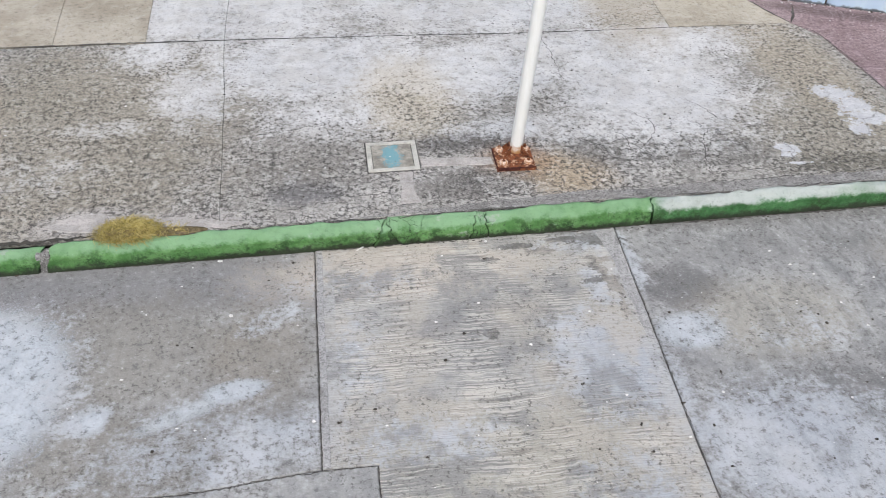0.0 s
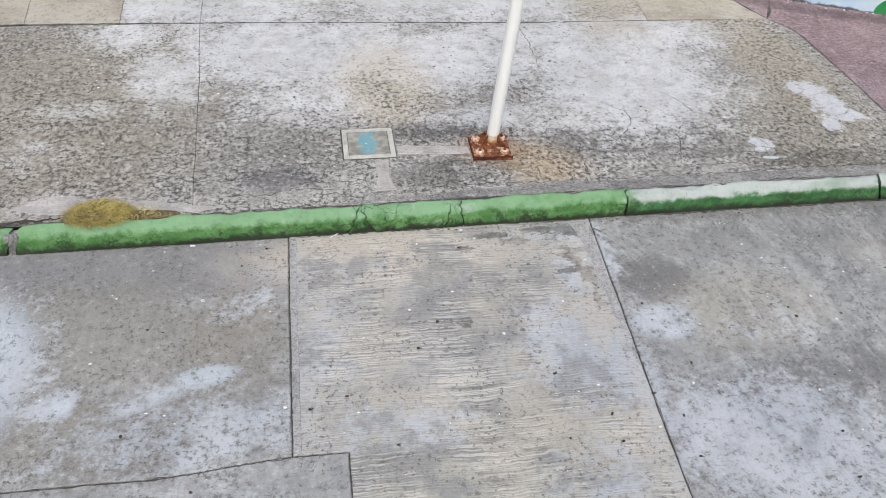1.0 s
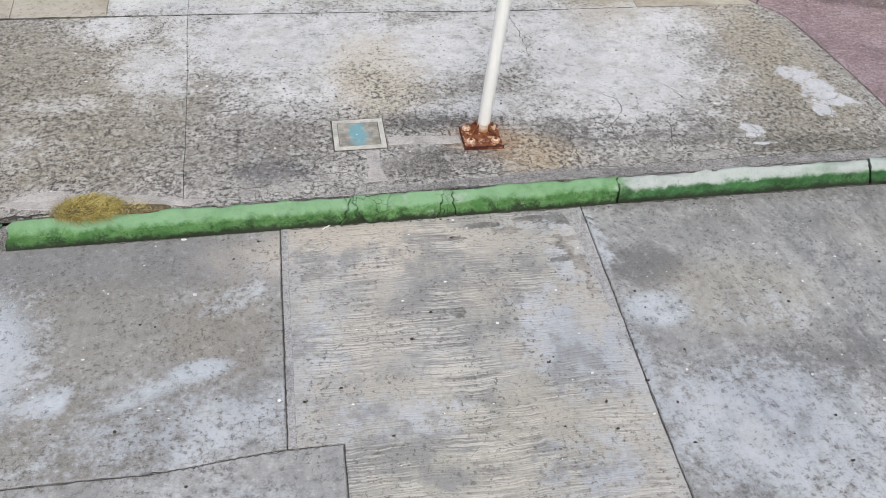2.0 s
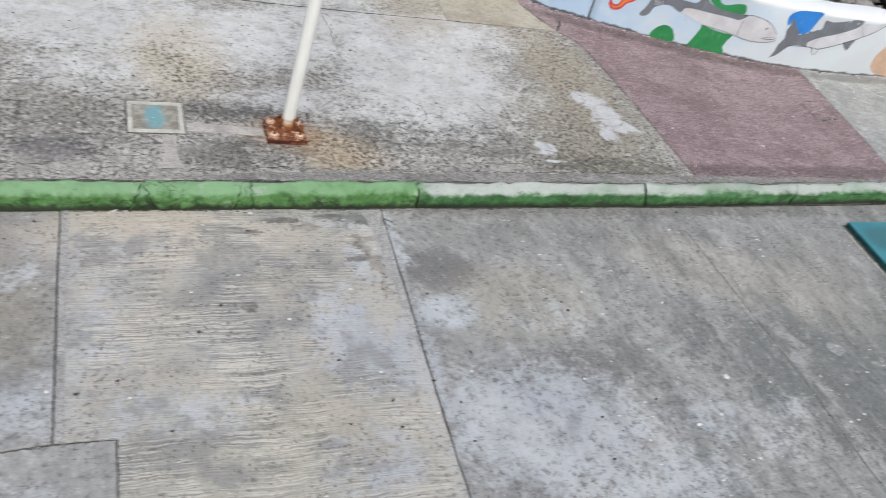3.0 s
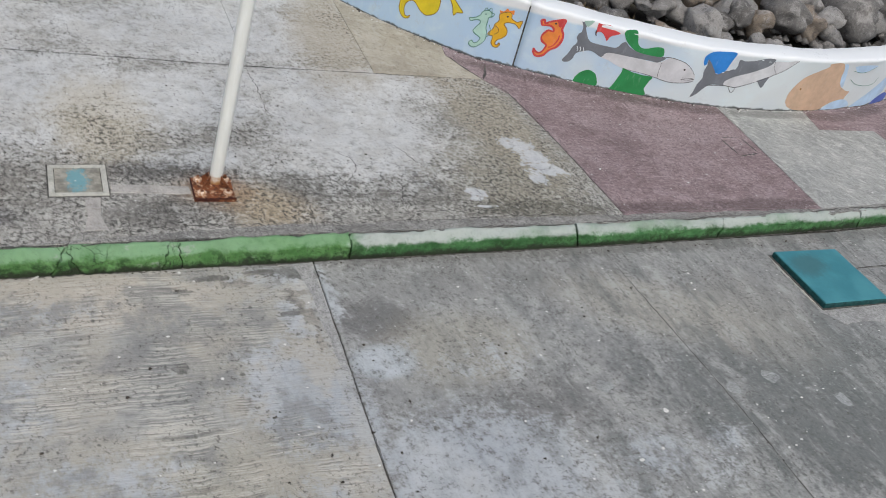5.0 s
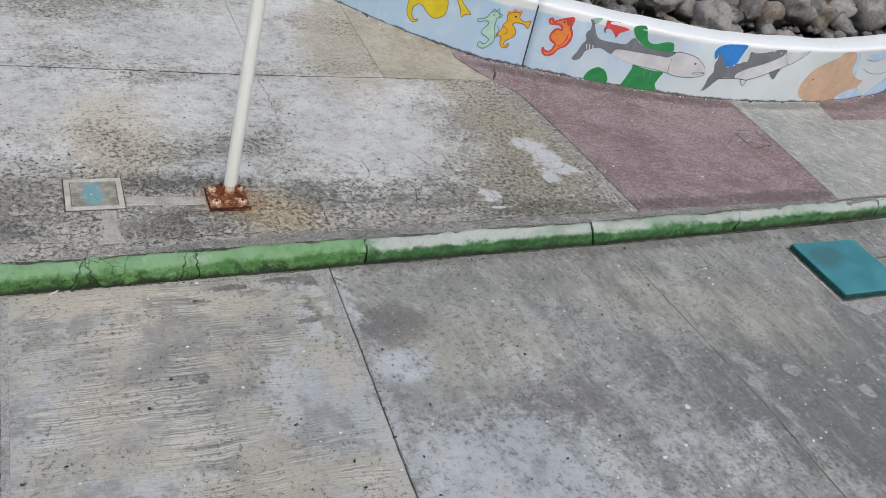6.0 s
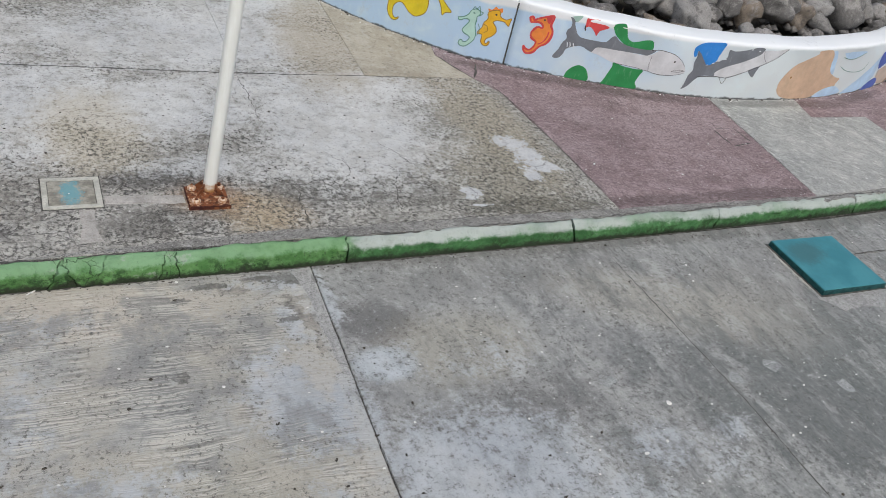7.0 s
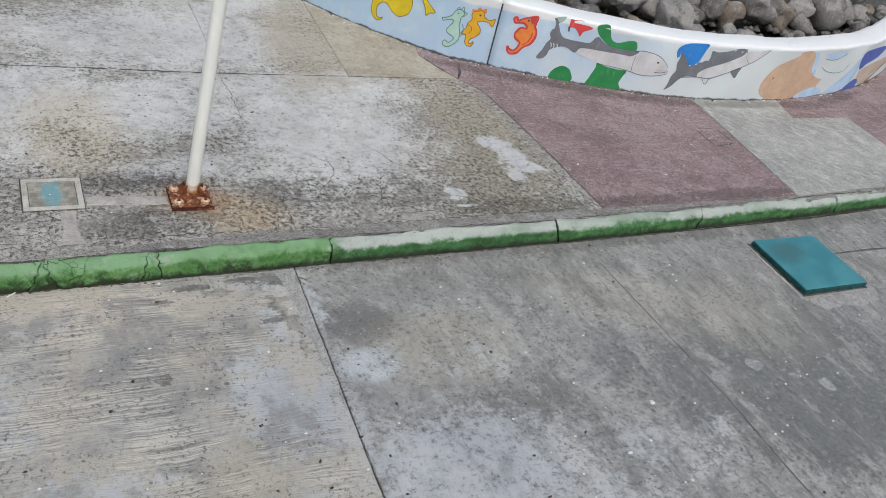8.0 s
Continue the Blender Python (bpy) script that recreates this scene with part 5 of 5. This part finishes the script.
motif("navy", [(7.59, 0.006), (7.67, 0.076), (7.85, 0.139), (7.98, 0.091), (7.92, 0.006)], "dark blue painted shape", 0.005)
motif("brown", [(7.86, 0.154), (7.91, 0.261), (8.40, 0.30), (8.81, 0.285), (9.00, 0.183), (8.44, 0.119), (8.29, 0.02), (8.03, 0.036)], "brown painted shape", 0.0045)
outline([(8.25, 0.02), (8.45, 0.07), (8.66, 0.135), (8.98, 0.193)], 0.03, "umber")
for points in ([(0.55, 0.10), (0.62, 0.25), (0.60, 0.42), (0.68, 0.55)], [(0.72, 0.12), (0.70, 0.28), (0.78, 0.45)], [(0.85, 0.22), (0.82, 0.36), (0.90, 0.50)]):
    outline(points, 0.010, "jade")

bed = bmesh.new()
front, back = [], []
for s in np.arange(-2.4, 10.1, 0.25):
    front.append(bed.verts.new(on_wall(s, 0.40, -0.30)))
    back.append(bed.verts.new(on_wall(s, 0.62, -4.2)))
for i in range(len(front) - 1):
    bed.faces.new((front[i], front[i + 1], back[i + 1], back[i]))
ret = bmesh.ops.extrude_face_region(bed, geom=bed.faces[:])
bmesh.ops.translate(bed, vec=(0, 0, -0.75), verts=[v for v in ret["geom"] if isinstance(v, bmesh.types.BMVert)])
bmesh.ops.recalc_face_normals(bed, faces=bed.faces[:])
tagged(part("rock_bed", bed, SOIL), "dark soil bank behind the painted wall", "ground", kind="structure")


def rock(seed, flat, knob, detail=3):
    bm = bmesh.new()
    bmesh.ops.create_icosphere(bm, subdivisions=detail, radius=0.5)
    rnd = random.Random(seed)
    stretch = Vector((rnd.uniform(0.85, 1.25), rnd.uniform(0.75, 1.05), flat))
    shift = Vector((seed * 3.1, seed * 1.7, 0))
    for v in bm.verts:
        d = 1 + knob * noise.noise(v.co * 2.2 + shift) + knob * 0.35 * noise.noise(v.co * 6 + shift)
        cut = noise.noise(v.co.normalized() * 1.2 + shift * 2)
        v.co = Vector(a * b for a, b in zip(v.co, stretch)) * (d - max(0, cut - 0.05) * 0.75)
    return bm


rnd = random.Random(11)
TEMPLATES = []
for k in range(9):
    ob = part("rock", rock(k + 1, (0.6, 0.75, 0.9)[k % 3], (0.26, 0.42, 0.55)[k % 3]), ROCK, smooth=True)
    tagged(ob, "rounded grey beach rock lying behind the painted wall", "rock", "rocks behind the wall")
    TEMPLATES.append(ob)


def put_rock(k, s, back_off, z, size, first=[]):
    ob = TEMPLATES[k]
    place = on_wall(s, z, -back_off)
    m = Matrix.LocRotScale(place, Euler((rnd.uniform(-0.5, 0.5), rnd.uniform(-0.5, 0.5), rnd.uniform(0, 6.3))), Vector((size,) * 3))
    if k in first:
        o = copy_thing(ob, m)
        o.matrix_basis = m
    else:
        first.append(k)
        ob.matrix_basis = m


# the two great smooth boulders, then the heap
put_rock(6, 6.30, 0.84, 0.80, 0.66)
put_rock(3, 7.80, 0.85, 0.80, 1.05)
put_rock(0, 7.02, 0.58, 0.66, 0.34)
put_rock(4, 4.85, 0.62, 0.66, 0.46)
for row, (off, size0, size1, z) in enumerate(((0.50, 0.16, 0.34, 0.57), (0.80, 0.24, 0.46, 0.70), (1.15, 0.28, 0.55, 0.78), (1.6, 0.32, 0.7, 0.82), (2.2, 0.4, 0.8, 0.84), (2.9, 0.4, 0.9, 0.86))):
    s = 2.3 - row * 0.15
    while s < 9.6:
        size = size0 + (size1 - size0) * rnd.random() ** 1.5
        s += size * 0.44
        if not ((5.95 < s < 6.68 or 7.25 < s < 8.35 or 4.6 < s < 5.1 and off < 0.7) and 0.45 < off < 1.3):
            put_rock(rnd.randrange(9), s, off + rnd.uniform(-0.10, 0.10), z + rnd.uniform(-0.06, 0.07), size)
        s += size * 0.44
# small stones that fill the gaps
bm = bmesh.new()
for i in range(420):
    s, off = rnd.uniform(2.3, 9.4), rnd.uniform(0.40, 2.2)
    c = on_wall(s, 0.52 + 0.10 * min(1, off - 0.3), -off)
    r = rnd.uniform(0.03, 0.075)
    ring = [bm.verts.new(c + Vector((math.cos(a) * r * rnd.uniform(0.8, 1.2), math.sin(a) * r * rnd.uniform(0.8, 1.2), rnd.uniform(-0.2, 0.2) * r))) for a in np.arange(6) * 1.047]
    top, low = bm.verts.new(c + Vector((0, 0, r * 0.8))), bm.verts.new(c - Vector((0, 0, r * 0.8)))
    for a in range(6):
        bm.faces.new((ring[a], ring[(a + 1) % 6], top))
        bm.faces.new((ring[(a + 1) % 6], ring[a], low))
tagged(part("gravel", bm, ROCK, smooth=True), "small grey stones between the rocks", "gravel", kind="stuff")

# ---- utility cover in the pavement ----
cover = tagged(empty("utility_cover", (-1.446, 0.79, PZ)), "square pale concrete utility cover with a turquoise paint smudge", "utility cover")
cx, cy, a = -1.446, 0.793, 0.182
spin = Matrix.Translation((cx, cy, 0)) @ Matrix.Rotation(radians(0.8), 4, "Z")
for x0, x1, y0, y1 in ((-a, a, -a, -a + 0.036), (-a, a, a - 0.036, a), (-a, -a + 0.036, -a + 0.037, a - 0.037), (a - 0.036, a, -a + 0.037, a - 0.037)):
    bm = box(x0, x1, y0, y1, PZ - 0.02, PZ + 0.009, 0.004)
    bm.transform(spin)
    part("frame_bar", bm, RIM, cover, "pale mortar rim")
bm = box(-a + 0.039, a - 0.039, -a + 0.039, a - 0.039, PZ - 0.02, PZ + 0.004, 0.003)
bm.transform(spin)
part("panel", bm, PANEL, cover, "grey panel smeared with turquoise paint")
bm = box(-a - 0.010, a + 0.006, -a - 0.008, a + 0.012, PZ - 0.02, PZ + 0.0015)
bm.transform(spin)
part("gap", bm, JOINT, cover)

# ---- leaning white pole on a rusted plate ----
pole = tagged(empty("pole", (-0.585, 0.69, PZ)), "white painted steel pole, slightly leaning, bolted to a rusted plate", "pole")
lean = Matrix.Translation((-0.568, 0.725, PZ + 0.012)) @ Matrix.Rotation(math.atan(0.074), 4, "Y")
part("shaft", lathe([(0.045, 0.0), (0.044, 0.05), (0.044, 4.6), (0.039, 4.62), (0.02, 4.63)], 32, lean), POLE, pole, "white painted steel tube", True)
part("weld_collar", lathe([(0.066, 0.0), (0.064, 0.012), (0.056, 0.022), (0.050, 0.026)], 24, lean), RUST, pole, "rusted weld collar", True)
bm = box(-0.726, -0.452, 0.528, 0.790, PZ - 0.004, PZ + 0.022, 0.004)
bm.transform(Matrix.Translation((-0.583, 0.69, 0)) @ Matrix.Rotation(radians(-1.5), 4, "Z") @ Matrix.Translation((0.583, -0.69, 0)))
part("base_plate", bm, RUST, pole, "thick rusted steel base plate")
# rusted rim strips; their dark colour carries the side faces' shade
part("plate_edge", box(-0.722, -0.448, 0.5275, 0.5335, PZ + 0.004, PZ + 0.030, 0.002), RUST_SHADED, pole, "rusted front edge, with shade in its colour")
part("plate_edge", box(-0.7285, -0.7225, 0.532, 0.79, PZ + 0.004, PZ + 0.030, 0.002), RUST_SHADED, pole, "rusted side edge, with shade in its colour")
for dx, dy, tip in ((-0.098, 0.062, 0.040), (0.088, 0.062, 0.044), (-0.092, -0.100, 0.030), (0.085, -0.100, 0.034)):
    at = Matrix.Translation((-0.583 + dx, 0.69 + dy, PZ + 0.022))
    bolt = part("bolt", lathe([(0.012, 0), (0.012, tip), (0.008, tip + 0.006)], 12, at), RUST, pole, "rusted anchor bolt")
    part("nut", lathe([(0.029, 0.0), (0.031, 0.006), (0.030, 0.022), (0.022, 0.027)], 6, at), NUT, bolt, "crusted pale nut")
    part("washer", lathe([(0.046, 0.0), (0.046, 0.005)], 16, at), RUST, bolt)
for angle in (35, 145, 215, 325):
    bm = bmesh.new()
    for y in (-0.004, 0.004):
        bm.faces.new([bm.verts.new((x, y, z)) for x, z in ((0.040, 0.0), (0.112, 0.0), (0.112, 0.014), (0.050, 0.085), (0.040, 0.085))])
    bmesh.ops.bridge_loops(bm, edges=bm.edges[:])
    bm.transform(Matrix.Translation((-0.572, 0.72, PZ + 0.015)) @ Matrix.Rotation(radians(angle), 4, "Z"))
    part("gusset", bm, RUST, pole, "rusted stiffening plate")

# ---- teal lid on the road ----
lid = tagged(empty("access_cover", (4.35, -0.51, 0)), "thick square teal painted access cover standing proud of the road", "access cover")
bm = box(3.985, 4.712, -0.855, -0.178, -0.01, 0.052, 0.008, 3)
part("body", bm, TEAL_SHADED, lid, "dark green painted sides, with shade in the colour")
bm = box(3.992, 4.705, -0.848, -0.185, 0.045, 0.060, 0.005, 2)
bmesh.ops.subdivide_edges(bm, edges=[e for e in bm.edges if e.calc_length() > 0.2], cuts=9, use_grid_fill=True)
for v in bm.verts:
    if v.co.z > 0.055:
        v.co.z += 0.003 * noise.noise(v.co * 3) + 0.0012 * noise.noise(v.co * 14)
part("lid", bm, TEAL, lid, "worn teal painted top")
part("mortar_bed", prism([(3.955, -0.16), (3.935, -0.55), (3.925, -0.89), (4.08, -1.045), (4.3, -1.03), (4.48, -1.07), (4.72, -1.03), (4.80, -0.86), (4.755, -0.5), (4.74, -0.15)], -0.02, 0.004, 0, 0.002, 0.03, 0.016), MORTAR_PALE, lid, "pale uneven mortar bed")
# dark gap round the lid, doubling as the shadow line at its base
part("gap", prism([(3.965, -0.165), (3.965, -0.872), (4.725, -0.868), (4.722, -0.165)], -0.02, 0.0085, 0, 0.002, 0.05, 0.004), JOINT, lid)

part("mortar_line", ribbon_on_ground([(3.95, -0.19), (3.948, -0.5), (3.955, -0.875)], 0.022, 0.0095, 5, 0.03, 0.005), RIM, lid, "broken white mortar line")

# ---- dry grass at the kerb ----
tuft = tagged(empty("grass_tuft", (-3.17, 0.13, PZ)), "dry yellow-green grass tuft growing behind the kerb", "grass")
rnd = random.Random(5)
bm = bmesh.new()
for i in range(2600):
    r, a = rnd.random() ** 0.55, rnd.uniform(0, 6.283)
    x, y = -3.19 + 0.175 * r * math.cos(a), 0.115 + 0.105 * r * math.sin(a)
    if i % 7 == 0:
        x, y = x + 0.28 * rnd.random(), 0.10 + (y - 0.115) * 0.4
    rise = 0.075 * max(0.0, 1 - r * r)
    turn = rnd.uniform(0, 6.283)
    ahead = Vector((math.cos(turn) + 0.6 * math.cos(a) * r, math.sin(turn) + 0.5 * math.sin(a) * r, 0))
    length, w, curl = rnd.uniform(0.03, 0.07), rnd.uniform(0.0016, 0.0036), rnd.uniform(-2.6, 2.6)
    p, last = Vector((x, y, PZ - 0.004 + rise * rnd.random())), None
    for k in range(5):
        t = k / 4
        dirn = Matrix.Rotation(curl * t, 3, "Z") @ ahead
        if k:
            p = p + dirn * length * 0.25 + Vector((0, 0, length * (0.30 - 0.42 * t)))
        wob = Vector((-dirn.y, dirn.x, 0.4)).normalized() * w * (1 - 0.8 * t)
        pair = [bm.verts.new(p - wob), bm.verts.new(p + wob)]
        if last:
            bm.faces.new((last[0], last[1], pair[1], pair[0]))
        last = pair
tagged(part("foliage", bm, STRAW, tuft, "many dry curling grass blades"), kind="stuff")
bm = bmesh.new()
bmesh.ops.create_icosphere(bm, subdivisions=3, radius=1)
for v in bm.verts:
    v.co = Vector((-3.16 + v.co.x * 0.24, 0.15 + v.co.y * 0.08, PZ - 0.004 + v.co.z * 0.022 * (1 + 0.6 * noise.noise(v.co * 3))))
part("soil", bm, MORTAR, tuft, "dusty soil at its roots", True)
bm = bmesh.new()
bmesh.ops.create_icosphere(bm, subdivisions=3, radius=1)
for v in bm.verts:
    v.co = Vector((-2.92 + v.co.x * 0.24, 0.102 + v.co.y * 0.045, PZ - 0.002 + v.co.z * 0.020 * (1 + 0.8 * noise.noise(v.co * 4))))
part("soil_trail", bm, BROWN_SOIL, tuft, "brown soil trailing from the tuft", True)
bm = bmesh.new()
bmesh.ops.create_icosphere(bm, subdivisions=3, radius=1)
for v in bm.verts:
    v.co = Vector((-3.19 + v.co.x * 0.15, 0.115 + v.co.y * 0.085, PZ - 0.004 + v.co.z * 0.055 * (1 + 0.5 * noise.noise(v.co * 3))))
part("thatch", bm, BROWN_SOIL, tuft, "dead brown thatch inside the tuft", True)

for poly in ([(-3.74, 0.22), (-3.66, 0.27), (-3.50, 0.34), (-3.36, 0.33), (-3.28, 0.22), (-3.30, 0.14), (-3.48, 0.15)], [(-3.04, 0.12), (-3.02, 0.24), (-2.86, 0.25), (-2.66, 0.20), (-2.42, 0.15), (-2.6, 0.108)]):
    part("sand", prism(poly, PZ - 0.01, PZ + 0.0045, 0.0, 0.004, 0.03, 0.022), SAND, pavement, "pale sand drifted against the kerb")

# ---- litter ----
stub = lathe([(0.004, -0.042), (0.0042, 0.0), (0.0042, 0.042)], 8, Matrix.Translation((-1.715, -0.012, 0.0045)) @ Matrix.Rotation(radians(36), 4, "Z") @ Matrix.Rotation(radians(90), 4, "Y"))
tagged(part("paper_stick", stub, WHITE_BIT), "thin white paper stick lying on the road", "litter")


def scatter(name, count, seed, x0, x1, y0, y1, z, size0, size1, material, label):
    rnd = random.Random(seed)
    bm = bmesh.new()
    for i in range(count):
        x, y, r = rnd.uniform(x0, x1), rnd.uniform(y0, y1), size0 + (size1 - size0) * rnd.random() ** 3
        n, turn, flat = 5, rnd.uniform(0, 6), rnd.uniform(0.4, 1)
        pts = [(r * math.cos(turn + k * 1.2566) * rnd.uniform(0.7, 1.2), flat * r * math.sin(turn + k * 1.2566) * rnd.uniform(0.7, 1.2)) for k in range(n)]
        low = [bm.verts.new((x + px, y + py, z)) for px, py in pts]
        top = [bm.verts.new((x + px * 0.7, y + py * 0.7, z + r * 0.45)) for px, py in pts]
        bm.faces.new(top)
        for k in range(n):
            bm.faces.new((low[k], low[(k + 1) % n], top[(k + 1) % n], top[k]))
    return tagged(part(name, bm, material), label, "litter", kind="stuff")


scatter("white_crumbs", 330, 1, -4.5, 6.5, -3.2, 0.0, 0.0005, 0.003, 0.013, WHITE_BIT, "tiny white crumbs scattered on the road")
scatter("dark_crumbs", 300, 2, -4.5, 6.5, -3.2, 0.0, 0.0005, 0.003, 0.015, DARK_BIT, "tiny dark leaf crumbs scattered on the road")
scatter("pavement_crumbs", 330, 3, -4.8, 7.0, 0.3, 2.6, PZ + 0.0005, 0.003, 0.012, WHITE_BIT, "tiny pale crumbs scattered on the pavement")
scatter("kerb_crumbs", 420, 4, -4.8, 7.0, -0.03, 0.03, 0.0005, 0.002, 0.010, DARK_BIT, "dark dirt crumbs along the kerb's foot")
for x, y, r in ((1.904, -1.623, 0.018), (1.511, -1.954, 0.014), (1.70, -1.90, 0.012), (-2.62, -0.045, 0.014), (-2.52, -0.55, 0.014)):
    bm = rock(int(x * 10), 0.5, 0.4, 2)
    bm.transform(Matrix.Translation((x, y, r * 0.3)) @ Matrix.Scale(r * 2, 4))
    tagged(part("white_pebble", bm, WHITE_BIT), "small white pebble lying on the road", "pebble", "white pebbles")
for n, (x, y, turn) in enumerate(((-0.93, -0.20, 20), (-1.90, -1.42, 10), (-0.306, -1.607, 60), (-0.037, -1.491, 0), (0.85, -2.12, 10), (1.31, -1.75, 40), (0.25, -1.30, 80), (-0.55, -1.30, 30))):
    bm = bmesh.new()
    line = along([(-0.02, 0.0), (-0.008, 0.011), (0.010, 0.010), (0.022, 0.0)], 8)
    up = [bm.verts.new((x_, y_, 0.004 + 0.006 * math.sin(i))) for i, (x_, y_) in enumerate(line)]
    dn = [bm.verts.new((x_, -y_ * 0.8, 0.002 + 0.004 * math.cos(i))) for i, (x_, y_) in enumerate(line)]
    for i in range(8):
        bm.faces.new((dn[i], dn[i + 1], up[i + 1], up[i]))
    bm.transform(Matrix.Translation((x, y, 0.001)) @ Matrix.Rotation(radians(turn), 4, "Z") @ Matrix.Scale(0.72, 4))
    tagged(part("dead_leaf", bm, DARK_BIT), "small curled dark dead leaf on the road", "leaf", "dead leaves")

# crumbs of plaster along the wall's foot
rnd = random.Random(21)
bm = bmesh.new()
for i in range(300):
    c = on_wall(rnd.uniform(0.2, 8.8), 0.001, 0.005 + 0.09 * rnd.random() ** 2)
    r = 0.002 + 0.011 * rnd.random() ** 4
    pts = [Vector((math.cos(k * 1.2566 + i) * r * rnd.uniform(0.6, 1.2), math.sin(k * 1.2566 + i) * r * rnd.uniform(0.6, 1.2), 0)) for k in range(5)]
    low, top = [bm.verts.new(c + p) for p in pts], [bm.verts.new(c + p * 0.6 + Vector((0, 0, r * 0.6))) for p in pts]
    bm.faces.new(top)
    for k in range(5):
        bm.faces.new((low[k], low[(k + 1) % 5], top[(k + 1) % 5], top[k]))
tagged(part("plaster_crumbs", bm, WHITE_BIT), "white plaster crumbs along the painted wall's foot", "litter", kind="stuff")
scatter("pale_specks", 330, 9, 2.7, 7.0, 0.3, 2.3, PZ + 0.0005, 0.002, 0.008, WHITE_BIT, "tiny white specks scattered on the red pavement")
scatter("grit", 600, 12, -4.5, 2.6, 0.25, 2.6, PZ + 0.0005, 0.003, 0.011, DARK_BIT, "dark grit scattered on the pavement")

# withered stalks between wall and rocks
brush = tagged(empty("dry_brush", on_wall(3.2, 0.55, -0.48)), "withered brown stalks between the wall and the rocks", "grass")
rnd = random.Random(31)
bm = bmesh.new()
for i in range(320):
    p = on_wall(rnd.gauss(3.15, 0.28), 0.50, -rnd.uniform(0.38, 0.62))
    out = Vector((rnd.uniform(-1, 1), rnd.uniform(-1, 1), rnd.uniform(0.3, 1.2))).normalized() * rnd.uniform(0.08, 0.20)
    side = Vector((-out.y, out.x, 0)).normalized() * rnd.uniform(0.002, 0.005)
    q = p + out * 0.6 + Vector((0, 0, 0.03))
    e = p + out
    bm.faces.new([bm.verts.new(v) for v in (p - side, p + side, q + side, q - side)])
    bm.faces.new([bm.verts.new(v) for v in (q - side, q + side, e)])
tagged(part("foliage", bm, BROWN_STALK, brush), kind="stuff")
scatter("road_specks", 170, 15, 0.9, 4.6, -2.6, -0.2, 0.0005, 0.004, 0.012, WHITE_BIT, "white specks scattered on the darker road")
bm = bmesh.new()
rnd = random.Random(44)
for i in range(170):
    c = on_wall(rnd.uniform(0.2, 8.8), 0.001, 0.002 + 0.035 * rnd.random() ** 2)
    r = 0.004 + 0.012 * rnd.random() ** 2
    pts = [Vector((math.cos(k * 1.2566 + i) * r * rnd.uniform(0.6, 1.3), math.sin(k * 1.2566 + i) * r * rnd.uniform(0.6, 1.3), 0)) for k in range(5)]
    low, top = [bm.verts.new(c + p) for p in pts], [bm.verts.new(c + p * 0.6 + Vector((0, 0, r * 0.6))) for p in pts]
    bm.faces.new(top)
    for k in range(5):
        bm.faces.new((low[k], low[(k + 1) % 5], top[(k + 1) % 5], top[k]))
tagged(part("dirt_crumbs", bm, DARK_BIT), "dark dirt crumbs along the painted wall's foot", "litter", kind="stuff")
